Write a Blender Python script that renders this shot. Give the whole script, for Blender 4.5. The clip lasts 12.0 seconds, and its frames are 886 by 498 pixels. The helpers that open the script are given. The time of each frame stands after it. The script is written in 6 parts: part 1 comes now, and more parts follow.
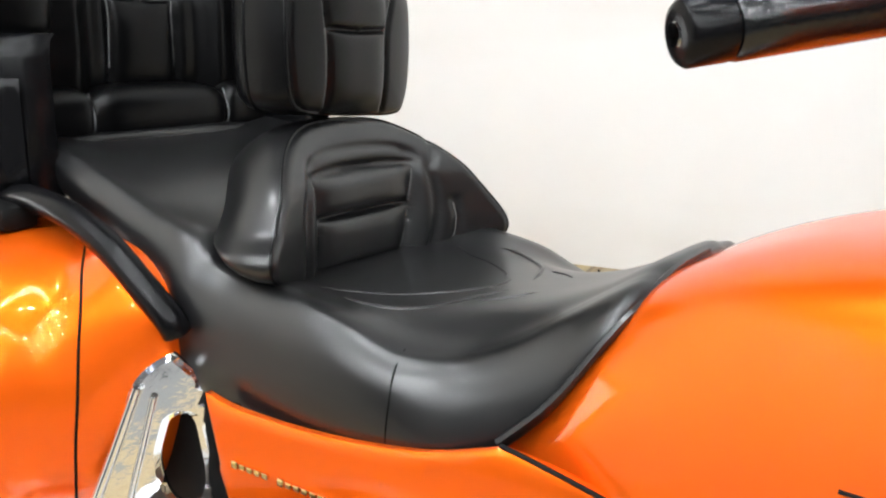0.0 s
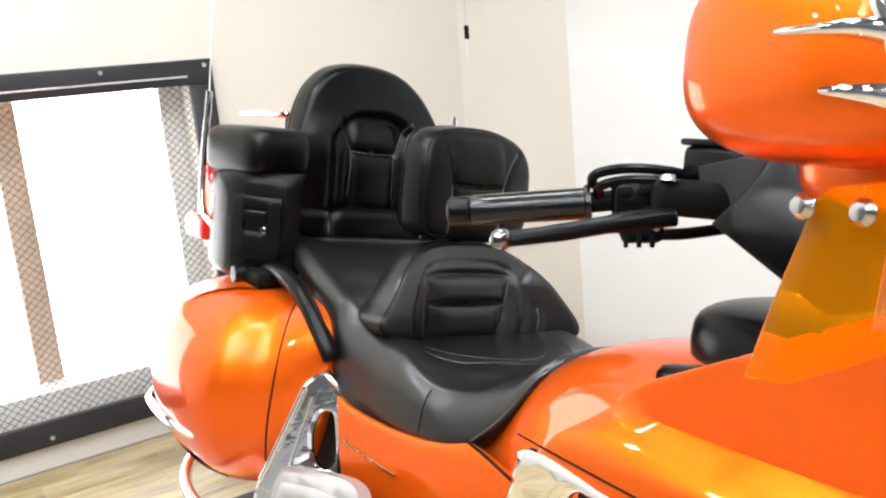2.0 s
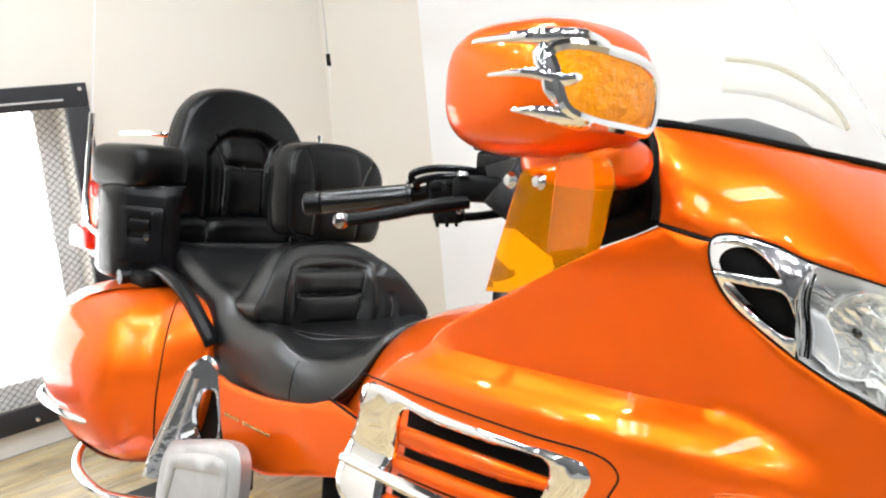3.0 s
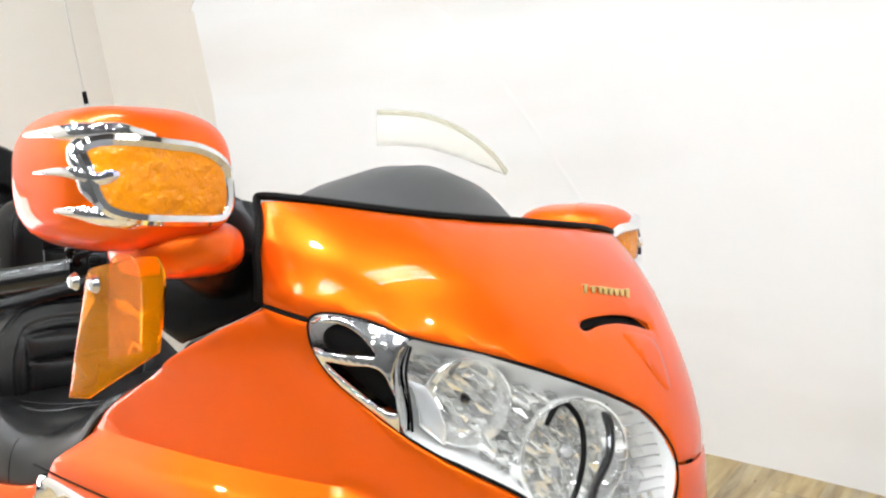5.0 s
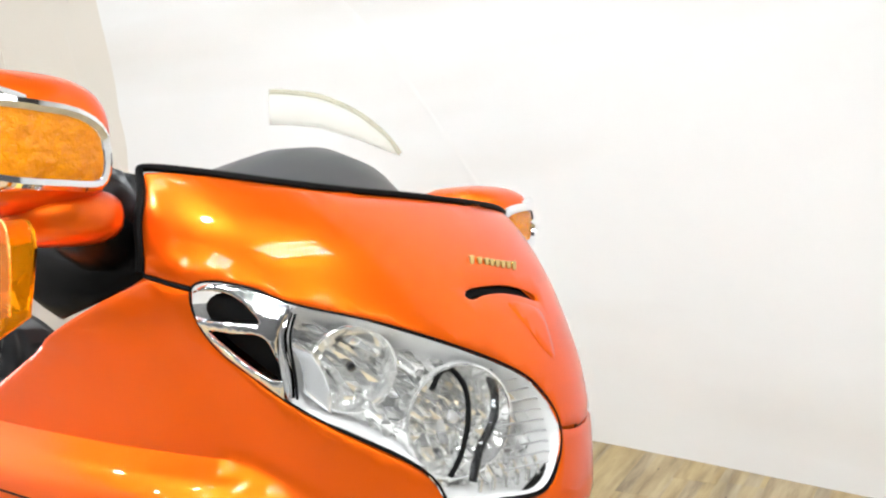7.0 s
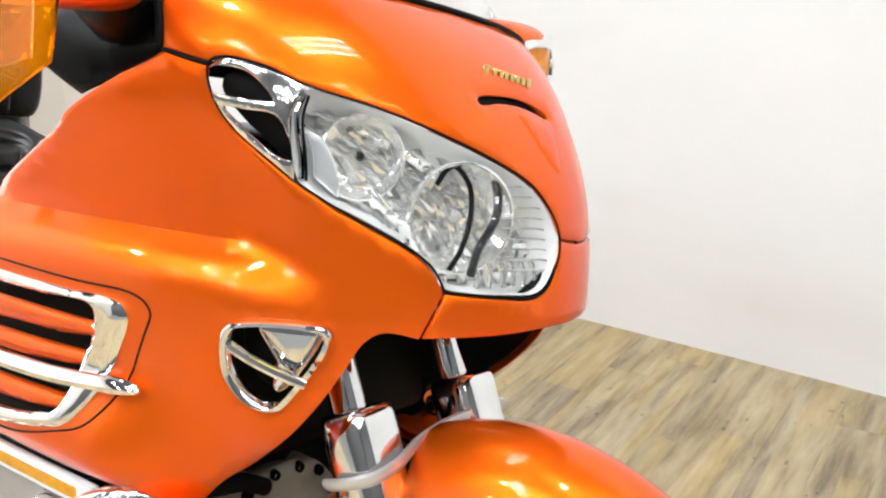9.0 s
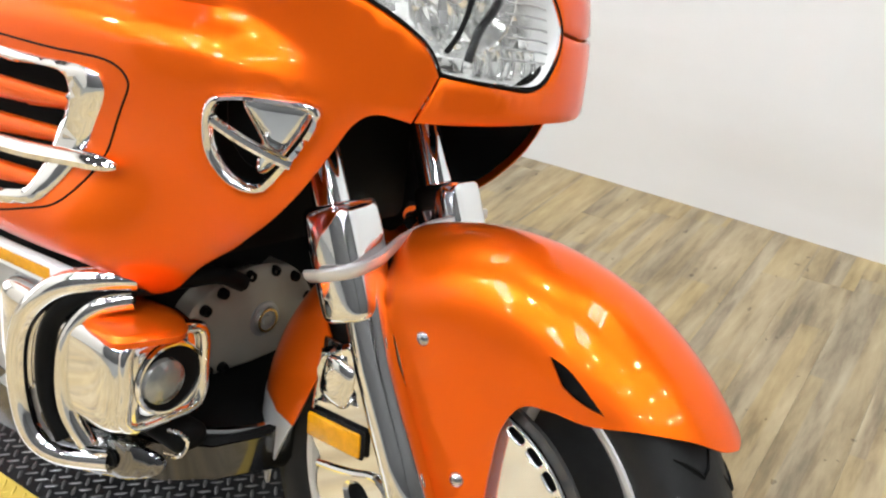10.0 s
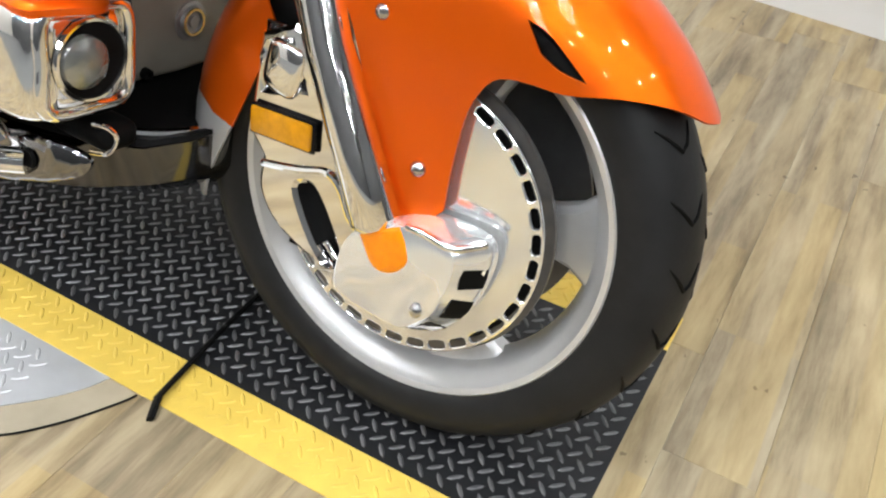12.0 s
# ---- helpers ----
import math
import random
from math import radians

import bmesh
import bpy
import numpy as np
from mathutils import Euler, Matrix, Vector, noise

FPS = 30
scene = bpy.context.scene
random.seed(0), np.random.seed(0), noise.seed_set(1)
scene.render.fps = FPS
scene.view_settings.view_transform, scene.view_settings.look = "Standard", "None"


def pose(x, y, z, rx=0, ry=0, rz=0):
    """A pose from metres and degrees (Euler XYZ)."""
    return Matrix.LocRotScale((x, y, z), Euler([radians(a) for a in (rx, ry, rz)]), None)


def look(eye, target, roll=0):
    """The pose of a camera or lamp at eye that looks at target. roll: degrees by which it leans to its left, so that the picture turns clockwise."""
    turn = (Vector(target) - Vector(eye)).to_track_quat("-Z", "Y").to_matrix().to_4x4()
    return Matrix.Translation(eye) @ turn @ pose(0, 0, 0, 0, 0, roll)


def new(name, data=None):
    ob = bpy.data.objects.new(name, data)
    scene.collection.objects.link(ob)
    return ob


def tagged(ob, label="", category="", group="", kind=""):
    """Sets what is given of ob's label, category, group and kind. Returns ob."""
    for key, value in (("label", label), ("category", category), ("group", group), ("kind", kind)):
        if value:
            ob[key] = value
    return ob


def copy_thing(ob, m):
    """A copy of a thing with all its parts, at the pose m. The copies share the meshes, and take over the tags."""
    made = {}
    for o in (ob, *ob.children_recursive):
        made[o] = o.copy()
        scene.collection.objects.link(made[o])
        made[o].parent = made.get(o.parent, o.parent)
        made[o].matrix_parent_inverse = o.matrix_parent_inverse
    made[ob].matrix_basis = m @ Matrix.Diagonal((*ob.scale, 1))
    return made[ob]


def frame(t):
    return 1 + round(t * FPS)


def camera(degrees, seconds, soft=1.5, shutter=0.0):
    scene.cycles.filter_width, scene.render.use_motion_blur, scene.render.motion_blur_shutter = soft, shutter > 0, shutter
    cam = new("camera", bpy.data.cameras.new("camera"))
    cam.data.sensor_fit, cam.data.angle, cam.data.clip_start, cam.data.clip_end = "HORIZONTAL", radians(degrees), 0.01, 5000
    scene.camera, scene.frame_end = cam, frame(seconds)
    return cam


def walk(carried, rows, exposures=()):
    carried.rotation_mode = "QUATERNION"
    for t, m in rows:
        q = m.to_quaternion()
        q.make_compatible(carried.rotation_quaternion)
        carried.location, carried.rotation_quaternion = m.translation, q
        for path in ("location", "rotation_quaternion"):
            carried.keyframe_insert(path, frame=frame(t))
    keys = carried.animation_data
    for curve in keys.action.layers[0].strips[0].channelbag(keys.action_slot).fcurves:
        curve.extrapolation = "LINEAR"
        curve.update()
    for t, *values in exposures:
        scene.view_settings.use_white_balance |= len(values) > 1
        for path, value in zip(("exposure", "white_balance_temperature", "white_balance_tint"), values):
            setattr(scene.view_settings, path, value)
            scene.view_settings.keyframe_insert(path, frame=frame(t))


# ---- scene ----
cam = camera(53.8, 12.0, 2.2)
PATH = [
    (0, (-0.666, -0.592, 1.16), (-1.77, 0.887, 0.388), -7.0),
    (0.5, (-0.571, -0.657, 1.171), (-1.958, 0.624, 0.509), -6.3),
    (1, (-0.403, -0.721, 1.246), (-1.923, 0.483, 0.757), -6.5),
    (1.5, (-0.183, -0.684, 1.23), (-1.83, 0.354, 0.771), -3.8),
    (2, (-0.038, -0.717, 1.242), (-1.678, 0.349, 0.825), -5.4),
    (2.5, (0.104, -0.832, 1.248), (-1.45, 0.364, 0.852), -6.0),
    (3, (0.225, -0.861, 1.247), (-1.25, 0.431, 0.852), -5.3),
    (3.3, (0.275, -0.814, 1.25), (-1.2, 0.482, 0.872), -6.4),
    (3.5, (0.313, -0.777, 1.258), (-1.135, 0.554, 0.895), -6.3),
    (3.7, (0.34, -0.743, 1.256), (-1.07, 0.628, 0.89), -6.5),
    (5.3, (0.389, -0.639, 1.291), (-0.824, 0.887, 0.84), -7.7),
    (5.5, (0.388, -0.637, 1.291), (-0.785, 0.916, 0.829), -7.0),
    (6, (0.392, -0.635, 1.291), (-0.742, 0.945, 0.825), -6.7),
    (6.5, (0.408, -0.631, 1.286), (-0.711, 0.962, 0.826), -7.3),
    (6.7, (0.414, -0.635, 1.269), (-0.694, 0.973, 0.836), -7.7),
    (8.3, (0.46, -0.665, 1.205), (-0.707, 0.896, 0.759), -6.0),
    (8.5, (0.46, -0.67, 1.19), (-0.69, 0.89, 0.697), -5.3),
    (9, (0.445, -0.681, 1.148), (-0.678, 0.848, 0.514), -3.6),
    (9.5, (0.433, -0.688, 1.11), (-0.636, 0.809, 0.326), -1.1),
    (10, (0.426, -0.698, 1.069), (-0.575, 0.767, 0.146), 0.4),
    (10.5, (0.422, -0.706, 1.026), (-0.502, 0.722, -0.026), 1.0),
    (11, (0.414, -0.713, 0.984), (-0.421, 0.694, -0.167), 2.1),
    (11.5, (0.398, -0.723, 0.943), (-0.341, 0.673, -0.285), 3.9),
    (12, (0.382, -0.736, 0.913), (-0.296, 0.645, -0.365), 5.0),
]
walk(cam, [(t, look(eye, target, roll)) for t, eye, target, roll in PATH], [(0, 0.18), (1.5, 0.16), (3.5, 0.06), (5.5, 0.03), (8.5, 0.03), (10, -0.09), (12, -0.22)])

# ---- world, large lights, exposure ----
world = bpy.data.worlds.new("world")
scene.world = world
world.use_nodes = True
world.node_tree.nodes["Background"].inputs[0].default_value = (0.9, 0.95, 1.0, 1)
world.node_tree.nodes["Background"].inputs[1].default_value = 0.3
scene.view_settings.exposure = 0.0

from mathutils.geometry import delaunay_2d_cdt


def lamp_area(name, place, target, sx, sy, watts, colour):
    data = bpy.data.lights.new(name, "AREA")
    data.shape, data.size, data.size_y, data.energy, data.color = "RECTANGLE", sx, sy, watts, colour
    ob = new(name, data)
    ob.matrix_world = look(place, target)
    return ob


# ---- materials ----
def material(name, colour, rough=0.5, metal=0.0, coat=0.0, coat_rough=0.03, var=0.0, scale=8.0, bump=0.0, bump_scale=60.0, spec=0.5, trans=0.0, emit=0.0, ior=1.45, rough_var=0.0):
    m = bpy.data.materials.new(name)
    m.use_nodes = True
    nt = m.node_tree
    b = nt.nodes["Principled BSDF"]
    b.inputs["Base Color"].default_value = (*colour, 1)
    b.inputs["Roughness"].default_value = rough
    b.inputs["Metallic"].default_value = metal
    b.inputs["Coat Weight"].default_value = coat
    b.inputs["Coat Roughness"].default_value = coat_rough
    b.inputs["Specular IOR Level"].default_value = spec
    b.inputs["Transmission Weight"].default_value = trans
    b.inputs["IOR"].default_value = ior
    if emit:
        b.inputs["Emission Color"].default_value = (*colour, 1)
        b.inputs["Emission Strength"].default_value = emit
    co = nt.nodes.new("ShaderNodeTexCoord")
    if var:
        n = nt.nodes.new("ShaderNodeTexNoise")
        n.inputs["Scale"].default_value, n.inputs["Detail"].default_value, n.inputs["Roughness"].default_value = scale, 6, 0.6
        nt.links.new(co.outputs["Object"], n.inputs["Vector"])
        mix = nt.nodes.new("ShaderNodeMix")
        mix.data_type = "RGBA"
        mix.inputs["A"].default_value = (*[c * (1 - var) for c in colour], 1)
        mix.inputs["B"].default_value = (*[min(1, c * (1 + var)) for c in colour], 1)
        nt.links.new(n.outputs["Fac"], mix.inputs["Factor"])
        nt.links.new(mix.outputs["Result"], b.inputs["Base Color"])
    if rough_var:
        n = nt.nodes.new("ShaderNodeTexNoise")
        n.inputs["Scale"].default_value, n.inputs["Detail"].default_value = scale * 1.7, 5
        nt.links.new(co.outputs["Object"], n.inputs["Vector"])
        r = nt.nodes.new("ShaderNodeMapRange")
        r.inputs["To Min"].default_value, r.inputs["To Max"].default_value = max(0, rough - rough_var), rough + rough_var
        nt.links.new(n.outputs["Fac"], r.inputs["Value"])
        nt.links.new(r.outputs["Result"], b.inputs["Roughness"])
    if bump:
        n = nt.nodes.new("ShaderNodeTexNoise")
        n.inputs["Scale"].default_value, n.inputs["Detail"].default_value = bump_scale, 4
        nt.links.new(co.outputs["Object"], n.inputs["Vector"])
        bp = nt.nodes.new("ShaderNodeBump")
        bp.inputs["Strength"].default_value, bp.inputs["Distance"].default_value = bump, 0.002
        nt.links.new(n.outputs["Fac"], bp.inputs["Height"])
        nt.links.new(bp.outputs["Normal"], b.inputs["Normal"])
    return m


PAINT = material("candy_orange_paint", (0.81, 0.117, 0.005), rough=0.32, metal=0.6, coat=0.85, coat_rough=0.012, spec=0.3, var=0.05, scale=900, bump=0.004, bump_scale=10)
PAINT.node_tree.nodes["Principled BSDF"].inputs["Coat IOR"].default_value = 1.34
PAINT.node_tree.nodes["Principled BSDF"].inputs["Specular Tint"].default_value = (0.90, 0.24, 0.04, 1)
LEATHER = material("black_leather", (0.0016, 0.0016, 0.0018), rough=0.28, bump=0.05, bump_scale=260, spec=0.22, var=0.1, scale=30)
VINYL = material("grey_black_vinyl", (0.0045, 0.0045, 0.0049), rough=0.34, var=0.08, scale=14, bump=0.04, bump_scale=420, spec=0.6, coat=0.22, coat_rough=0.2)
THREAD = material("grey_thread", (0.10, 0.10, 0.10), rough=0.5)
BLACK = material("black_plastic", (0.003, 0.003, 0.0035), rough=0.26, var=0.2, scale=20, bump=0.06, bump_scale=700, spec=0.16)
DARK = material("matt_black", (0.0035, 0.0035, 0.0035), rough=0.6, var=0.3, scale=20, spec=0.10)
RUBBER = material("tyre_rubber", (0.013, 0.013, 0.0135), rough=0.5, var=0.6, scale=16, bump=0.12, bump_scale=200, spec=0.25)
CHROME = material("chrome", (0.90, 0.90, 0.91), rough=0.06, metal=1.0, bump=0.008, bump_scale=25)
SATIN = material("satin_alloy", (0.70, 0.70, 0.71), rough=0.36, metal=0.65, var=0.08, scale=30, rough_var=0.08)
ALLOY = material("engine_alloy", (0.41, 0.41, 0.41), rough=0.42, metal=0.7, var=0.15, scale=30, bump=0.1, bump_scale=300)
CAST = material("painted_cast_alloy", (0.31, 0.29, 0.245), rough=0.4, metal=0.25, var=0.12, scale=25, bump=0.1, bump_scale=250)
GOLD = material("gold_badge", (0.75, 0.55, 0.22), rough=0.22, metal=1.0)
AMBER = material("amber_lens", (1.0, 0.29, 0.0005), rough=0.14, coat=0.3, bump=1.0, bump_scale=85, var=0.25, scale=75, spec=0.4)
AMBER_FLAT = material("amber_marker_lens", (1.0, 0.25, 0.002), rough=0.14, coat=0.3, bump=0.5, bump_scale=140, var=0.25, scale=70)
AMBER.node_tree.nodes["Bump"].inputs["Distance"].default_value = 0.009
AMBER_DEEP = material("amber_reflector", (0.58, 0.25, 0.003), rough=0.10, coat=0.4, bump=0.5, bump_scale=160, var=0.5, scale=60)
WINDSCREEN = material("windscreen_acrylic", (1, 1, 1), rough=0.0, trans=1.0, ior=1.012)
AMBER_CLEAR = material("amber_acrylic", (1.0, 0.40, 0.003), rough=0.02, trans=0.88, ior=1.25)
AMBER_PALE = material("pale_amber_acrylic", (1.0, 0.58, 0.22), rough=0.02, trans=0.94, ior=1.15)
CLEAR = material("clear_lens", (1, 1, 1), rough=0.0, trans=1.0, ior=1.12)
RED = material("red_lens", (0.6, 0.02, 0.01), rough=0.1, coat=0.6)
DARKCHROME = material("dark_chrome", (0.24, 0.24, 0.25), rough=0.08, metal=1.0, bump=0.02, bump_scale=20)
CAST_CHROME = material("uneven_chrome", (0.88, 0.88, 0.89), rough=0.08, metal=1.0, bump=0.7, bump_scale=30)
LUG = material("worn_plate_bars", (0.15, 0.15, 0.155), rough=0.36, metal=0.5, var=0.6, scale=24)
HAZY = material("scuffed_chrome", (0.93, 0.94, 0.96), rough=0.14, metal=0.74, var=0.05, scale=18, bump=0.02, bump_scale=16, rough_var=0.06)
REFLECT = material("headlight_reflector", (0.93, 0.93, 0.91), rough=0.09, metal=0.82, bump=0.06, bump_scale=34)
HOUSING = material("lamp_housing_bright", (0.85, 0.85, 0.84), rough=0.18, metal=0.4, bump=0.1, bump_scale=40)
DISC_CHROME = material("polished_disc_chrome", (0.92, 0.925, 0.93), rough=0.10, metal=0.84, bump=0.05, bump_scale=9)
IRON = material("dark_disc_steel", (0.15, 0.15, 0.155), rough=0.35, metal=0.8, var=0.2, scale=40)
BELLY_CHROME = material("black_chrome", (0.10, 0.10, 0.105), rough=0.10, metal=1.0, var=0.2, scale=14, bump=0.03, bump_scale=18)
PRESSED_GLASS = material("pressed_glass", (0.30, 0.31, 0.30), rough=0.10, metal=0.7, bump=0.9, bump_scale=70, var=0.3, scale=60)
HOOD = material("grey_hood_plastic", (0.035, 0.035, 0.036), rough=0.42, var=0.1, scale=20, bump=0.06, bump_scale=500)
BOLT = material("steel_bolt", (0.55, 0.55, 0.55), rough=0.2, metal=1.0)
FRAME_PAINT = material("black_frame_paint", (0.016, 0.016, 0.02), rough=0.45, var=0.3, scale=12, bump=0.1, bump_scale=150)
WHITE = material("white_wall_paint", (0.735, 0.738, 0.735), rough=0.36, var=0.09, scale=0.9, bump=0.05, bump_scale=40, rough_var=0.08)
BEIGE = material("cream_wall_paint", (0.64, 0.605, 0.545), rough=0.5, var=0.05, scale=0.9, bump=0.08, bump_scale=70)
# unseen ceiling, coloured dark so that chrome and blacks mirror less light
UNSEEN_CEIL = material("unseen_dark_ceiling", (0.06, 0.06, 0.063), rough=0.8, var=0.2, scale=2)
FITTING = material("white_lamp_enamel", (0.75, 0.75, 0.75), rough=0.4)
# walls out of view, coloured dark to keep bright reflections off paint and leather
UNSEEN_HALL = material("unseen_dark_wall", (0.07, 0.07, 0.07), rough=0.8, var=0.2, scale=1.0)
TAN = material("dusty_tan_plate", (0.34, 0.29, 0.21), rough=0.5, var=0.35, scale=9, bump=0.15, bump_scale=120)
# invented floor out of view, grey and dark for neutral, dimmer reflections
UNSEEN_FLOOR = material("unseen_grey_floor", (0.16, 0.16, 0.155), rough=0.6, var=0.2, scale=4.0)
# wood tone paled to carry the glare of the window behind it
WOODPOST = material("wooden_mullion", (0.62, 0.47, 0.36), rough=0.6, var=0.2, scale=18)
SKYGLOW = material("outdoor_glow", (0.8, 0.8, 0.8), rough=1.0, emit=5.0)
TUBE = material("lamp_glow", (0.93, 0.975, 1.0), rough=1.0, emit=48.0)
SPOT = material("spot_glow", (0.94, 0.975, 1.0), rough=1.0, emit=330.0)
BLACKPLATE = material("black_chequer_plate", (0.012, 0.0125, 0.014), rough=0.42, var=0.6, scale=11, bump=0.15, bump_scale=180, rough_var=0.16, spec=0.35)
YELLOW = material("yellow_line_paint", (0.70, 0.49, 0.09), rough=0.5, var=0.2, scale=26, rough_var=0.1)
SILVERPLATE = material("bright_chequer_plate", (0.60, 0.61, 0.63), rough=0.4, metal=0.6, var=0.2, scale=14, rough_var=0.12)


def wood_material():
    m = material("vinyl_plank", (0.42, 0.34, 0.23), rough=0.38, rough_var=0.1, scale=6)
    nt = m.node_tree
    b = nt.nodes["Principled BSDF"]
    info = nt.nodes.new("ShaderNodeObjectInfo")
    co = nt.nodes.new("ShaderNodeTexCoord")
    off = nt.nodes.new("ShaderNodeVectorMath")
    off.operation = "MULTIPLY_ADD"
    off.inputs[1].default_value = (26, 3.4, 26)
    seed = nt.nodes.new("ShaderNodeCombineXYZ")
    big = nt.nodes.new("ShaderNodeMath")
    big.operation = "MULTIPLY"
    big.inputs[1].default_value = 57.0
    nt.links.new(info.outputs["Random"], big.inputs[0])
    for k in range(3):
        nt.links.new(big.outputs[0], seed.inputs[k])
    nt.links.new(co.outputs["Object"], off.inputs[0])
    nt.links.new(seed.outputs[0], off.inputs[2])
    n = nt.nodes.new("ShaderNodeTexNoise")
    n.inputs["Scale"].default_value, n.inputs["Detail"].default_value, n.inputs["Roughness"].default_value, n.inputs["Distortion"].default_value = 1.0, 8, 0.62, 0.15
    nt.links.new(off.outputs[0], n.inputs["Vector"])
    ramp = nt.nodes.new("ShaderNodeValToRGB")
    for pos, col in ((0.23, (0.110, 0.080, 0.042, 1)), (0.385, (0.225, 0.169, 0.094, 1)), (0.52, (0.340, 0.265, 0.154, 1)), (0.72, (0.450, 0.365, 0.224, 1))):
        e = ramp.color_ramp.elements.new(pos)
        e.color = col
    ramp.color_ramp.elements.remove(ramp.color_ramp.elements[0])
    ramp.color_ramp.elements.remove(ramp.color_ramp.elements[-1])

    def node(kind, **put):
        made = nt.nodes.new(kind)
        for key, val in put.items():
            made.inputs[key.replace("_", " ")].default_value = val
        return made

    def maths(op, a, b):
        made = nt.nodes.new("ShaderNodeMath")
        made.operation = op
        for k, v in enumerate((a, b)):
            if isinstance(v, (int, float)):
                made.inputs[k].default_value = v
            else:
                nt.links.new(v, made.inputs[k])
        return made.outputs[0]

    # narrow printed strips, each with its own tone
    cell = nt.nodes.new("ShaderNodeVectorMath")
    cell.operation = "MULTIPLY_ADD"
    cell.inputs[1].default_value = (24.0, 2.3, 0.0)
    nt.links.new(co.outputs["Object"], cell.inputs[0])
    nt.links.new(seed.outputs[0], cell.inputs[2])
    snap = nt.nodes.new("ShaderNodeVectorMath")
    snap.operation = "FLOOR"
    nt.links.new(cell.outputs[0], snap.inputs[0])
    tone = nt.nodes.new("ShaderNodeTexWhiteNoise")
    nt.links.new(snap.outputs[0], tone.inputs["Vector"])
    # broad stained patches and small knots, in the room's own measure
    geo = nt.nodes.new("ShaderNodeNewGeometry")
    flat = nt.nodes.new("ShaderNodeVectorMath")
    flat.operation = "MULTIPLY"
    flat.inputs[1].default_value = (1.0, 0.62, 1.0)
    nt.links.new(geo.outputs["Position"], flat.inputs[0])
    patch = node("ShaderNodeTexNoise", Scale=4.2, Detail=5, Roughness=0.6)
    nt.links.new(flat.outputs[0], patch.inputs["Vector"])
    knots = node("ShaderNodeTexVoronoi", Scale=34.0)
    warp = node("ShaderNodeTexNoise", Scale=60.0, Detail=3)
    nt.links.new(geo.outputs["Position"], warp.inputs["Vector"])
    bent = nt.nodes.new("ShaderNodeVectorMath")
    bent.operation = "MULTIPLY_ADD"
    bent.inputs[1].default_value = (0.022, 0.022, 0.0)
    nt.links.new(warp.outputs["Color"], bent.inputs[0])
    nt.links.new(flat.outputs[0], bent.inputs[2])
    nt.links.new(bent.outputs[0], knots.inputs["Vector"])
    where = node("ShaderNodeTexNoise", Scale=5.5, Detail=2)
    nt.links.new(geo.outputs["Position"], where.inputs["Vector"])
    size = maths("MULTIPLY", maths("MAXIMUM", maths("SUBTRACT", where.outputs["Fac"], 0.49), 0.0), 1.2)
    knot = maths("LESS_THAN", knots.outputs["Distance"], size)
    shade = maths("ADD", maths("ADD", n.outputs["Fac"], maths("MULTIPLY", maths("SUBTRACT", tone.outputs["Value"], 0.5), 0.11)), maths("MULTIPLY", maths("SUBTRACT", patch.outputs["Fac"], 0.5), 0.24))
    nt.links.new(maths("SUBTRACT", shade, maths("MULTIPLY", knot, 0.18)), ramp.inputs[0])
    hsv = nt.nodes.new("ShaderNodeHueSaturation")
    r = nt.nodes.new("ShaderNodeMapRange")
    r.inputs["To Min"].default_value, r.inputs["To Max"].default_value = 0.94, 1.08
    nt.links.new(info.outputs["Random"], r.inputs["Value"])
    nt.links.new(r.outputs["Result"], hsv.inputs["Value"])
    warm = nt.nodes.new("ShaderNodeMapRange")
    warm.inputs["To Min"].default_value, warm.inputs["To Max"].default_value = 0.84, 1.22
    nt.links.new(tone.outputs["Value"], warm.inputs["Value"])
    nt.links.new(warm.outputs["Result"], hsv.inputs["Saturation"])
    nt.links.new(ramp.outputs[0], hsv.inputs["Color"])
    nt.links.new(hsv.outputs[0], b.inputs["Base Color"])
    return m


def tint_bands(m, tint, low, high):
    """Lays long soft bands of another tint over a wall's paint."""
    nt = m.node_tree
    b = nt.nodes["Principled BSDF"]
    was = b.inputs["Base Color"].links[0].from_socket
    geo = nt.nodes.new("ShaderNodeNewGeometry")
    flat = nt.nodes.new("ShaderNodeVectorMath")
    flat.operation = "MULTIPLY"
    flat.inputs[1].default_value = (0.30, 0.30, 2.0)
    nt.links.new(geo.outputs["Position"], flat.inputs[0])
    n = nt.nodes.new("ShaderNodeTexNoise")
    n.inputs["Scale"].default_value, n.inputs["Detail"].default_value, n.inputs["Roughness"].default_value = 1.15, 3, 0.5
    nt.links.new(flat.outputs[0], n.inputs["Vector"])
    r = nt.nodes.new("ShaderNodeMapRange")
    r.inputs["From Min"].default_value, r.inputs["From Max"].default_value = low, high
    nt.links.new(n.outputs["Fac"], r.inputs["Value"])
    mix = nt.nodes.new("ShaderNodeMix")
    mix.data_type = "RGBA"
    mix.inputs["B"].default_value = (*tint, 1)
    nt.links.new(r.outputs["Result"], mix.inputs["Factor"])
    nt.links.new(was, mix.inputs["A"])
    nt.links.new(mix.outputs["Result"], b.inputs["Base Color"])


tint_bands(WHITE, (0.60, 0.565, 0.515), 0.50, 0.85)
WOOD = wood_material()


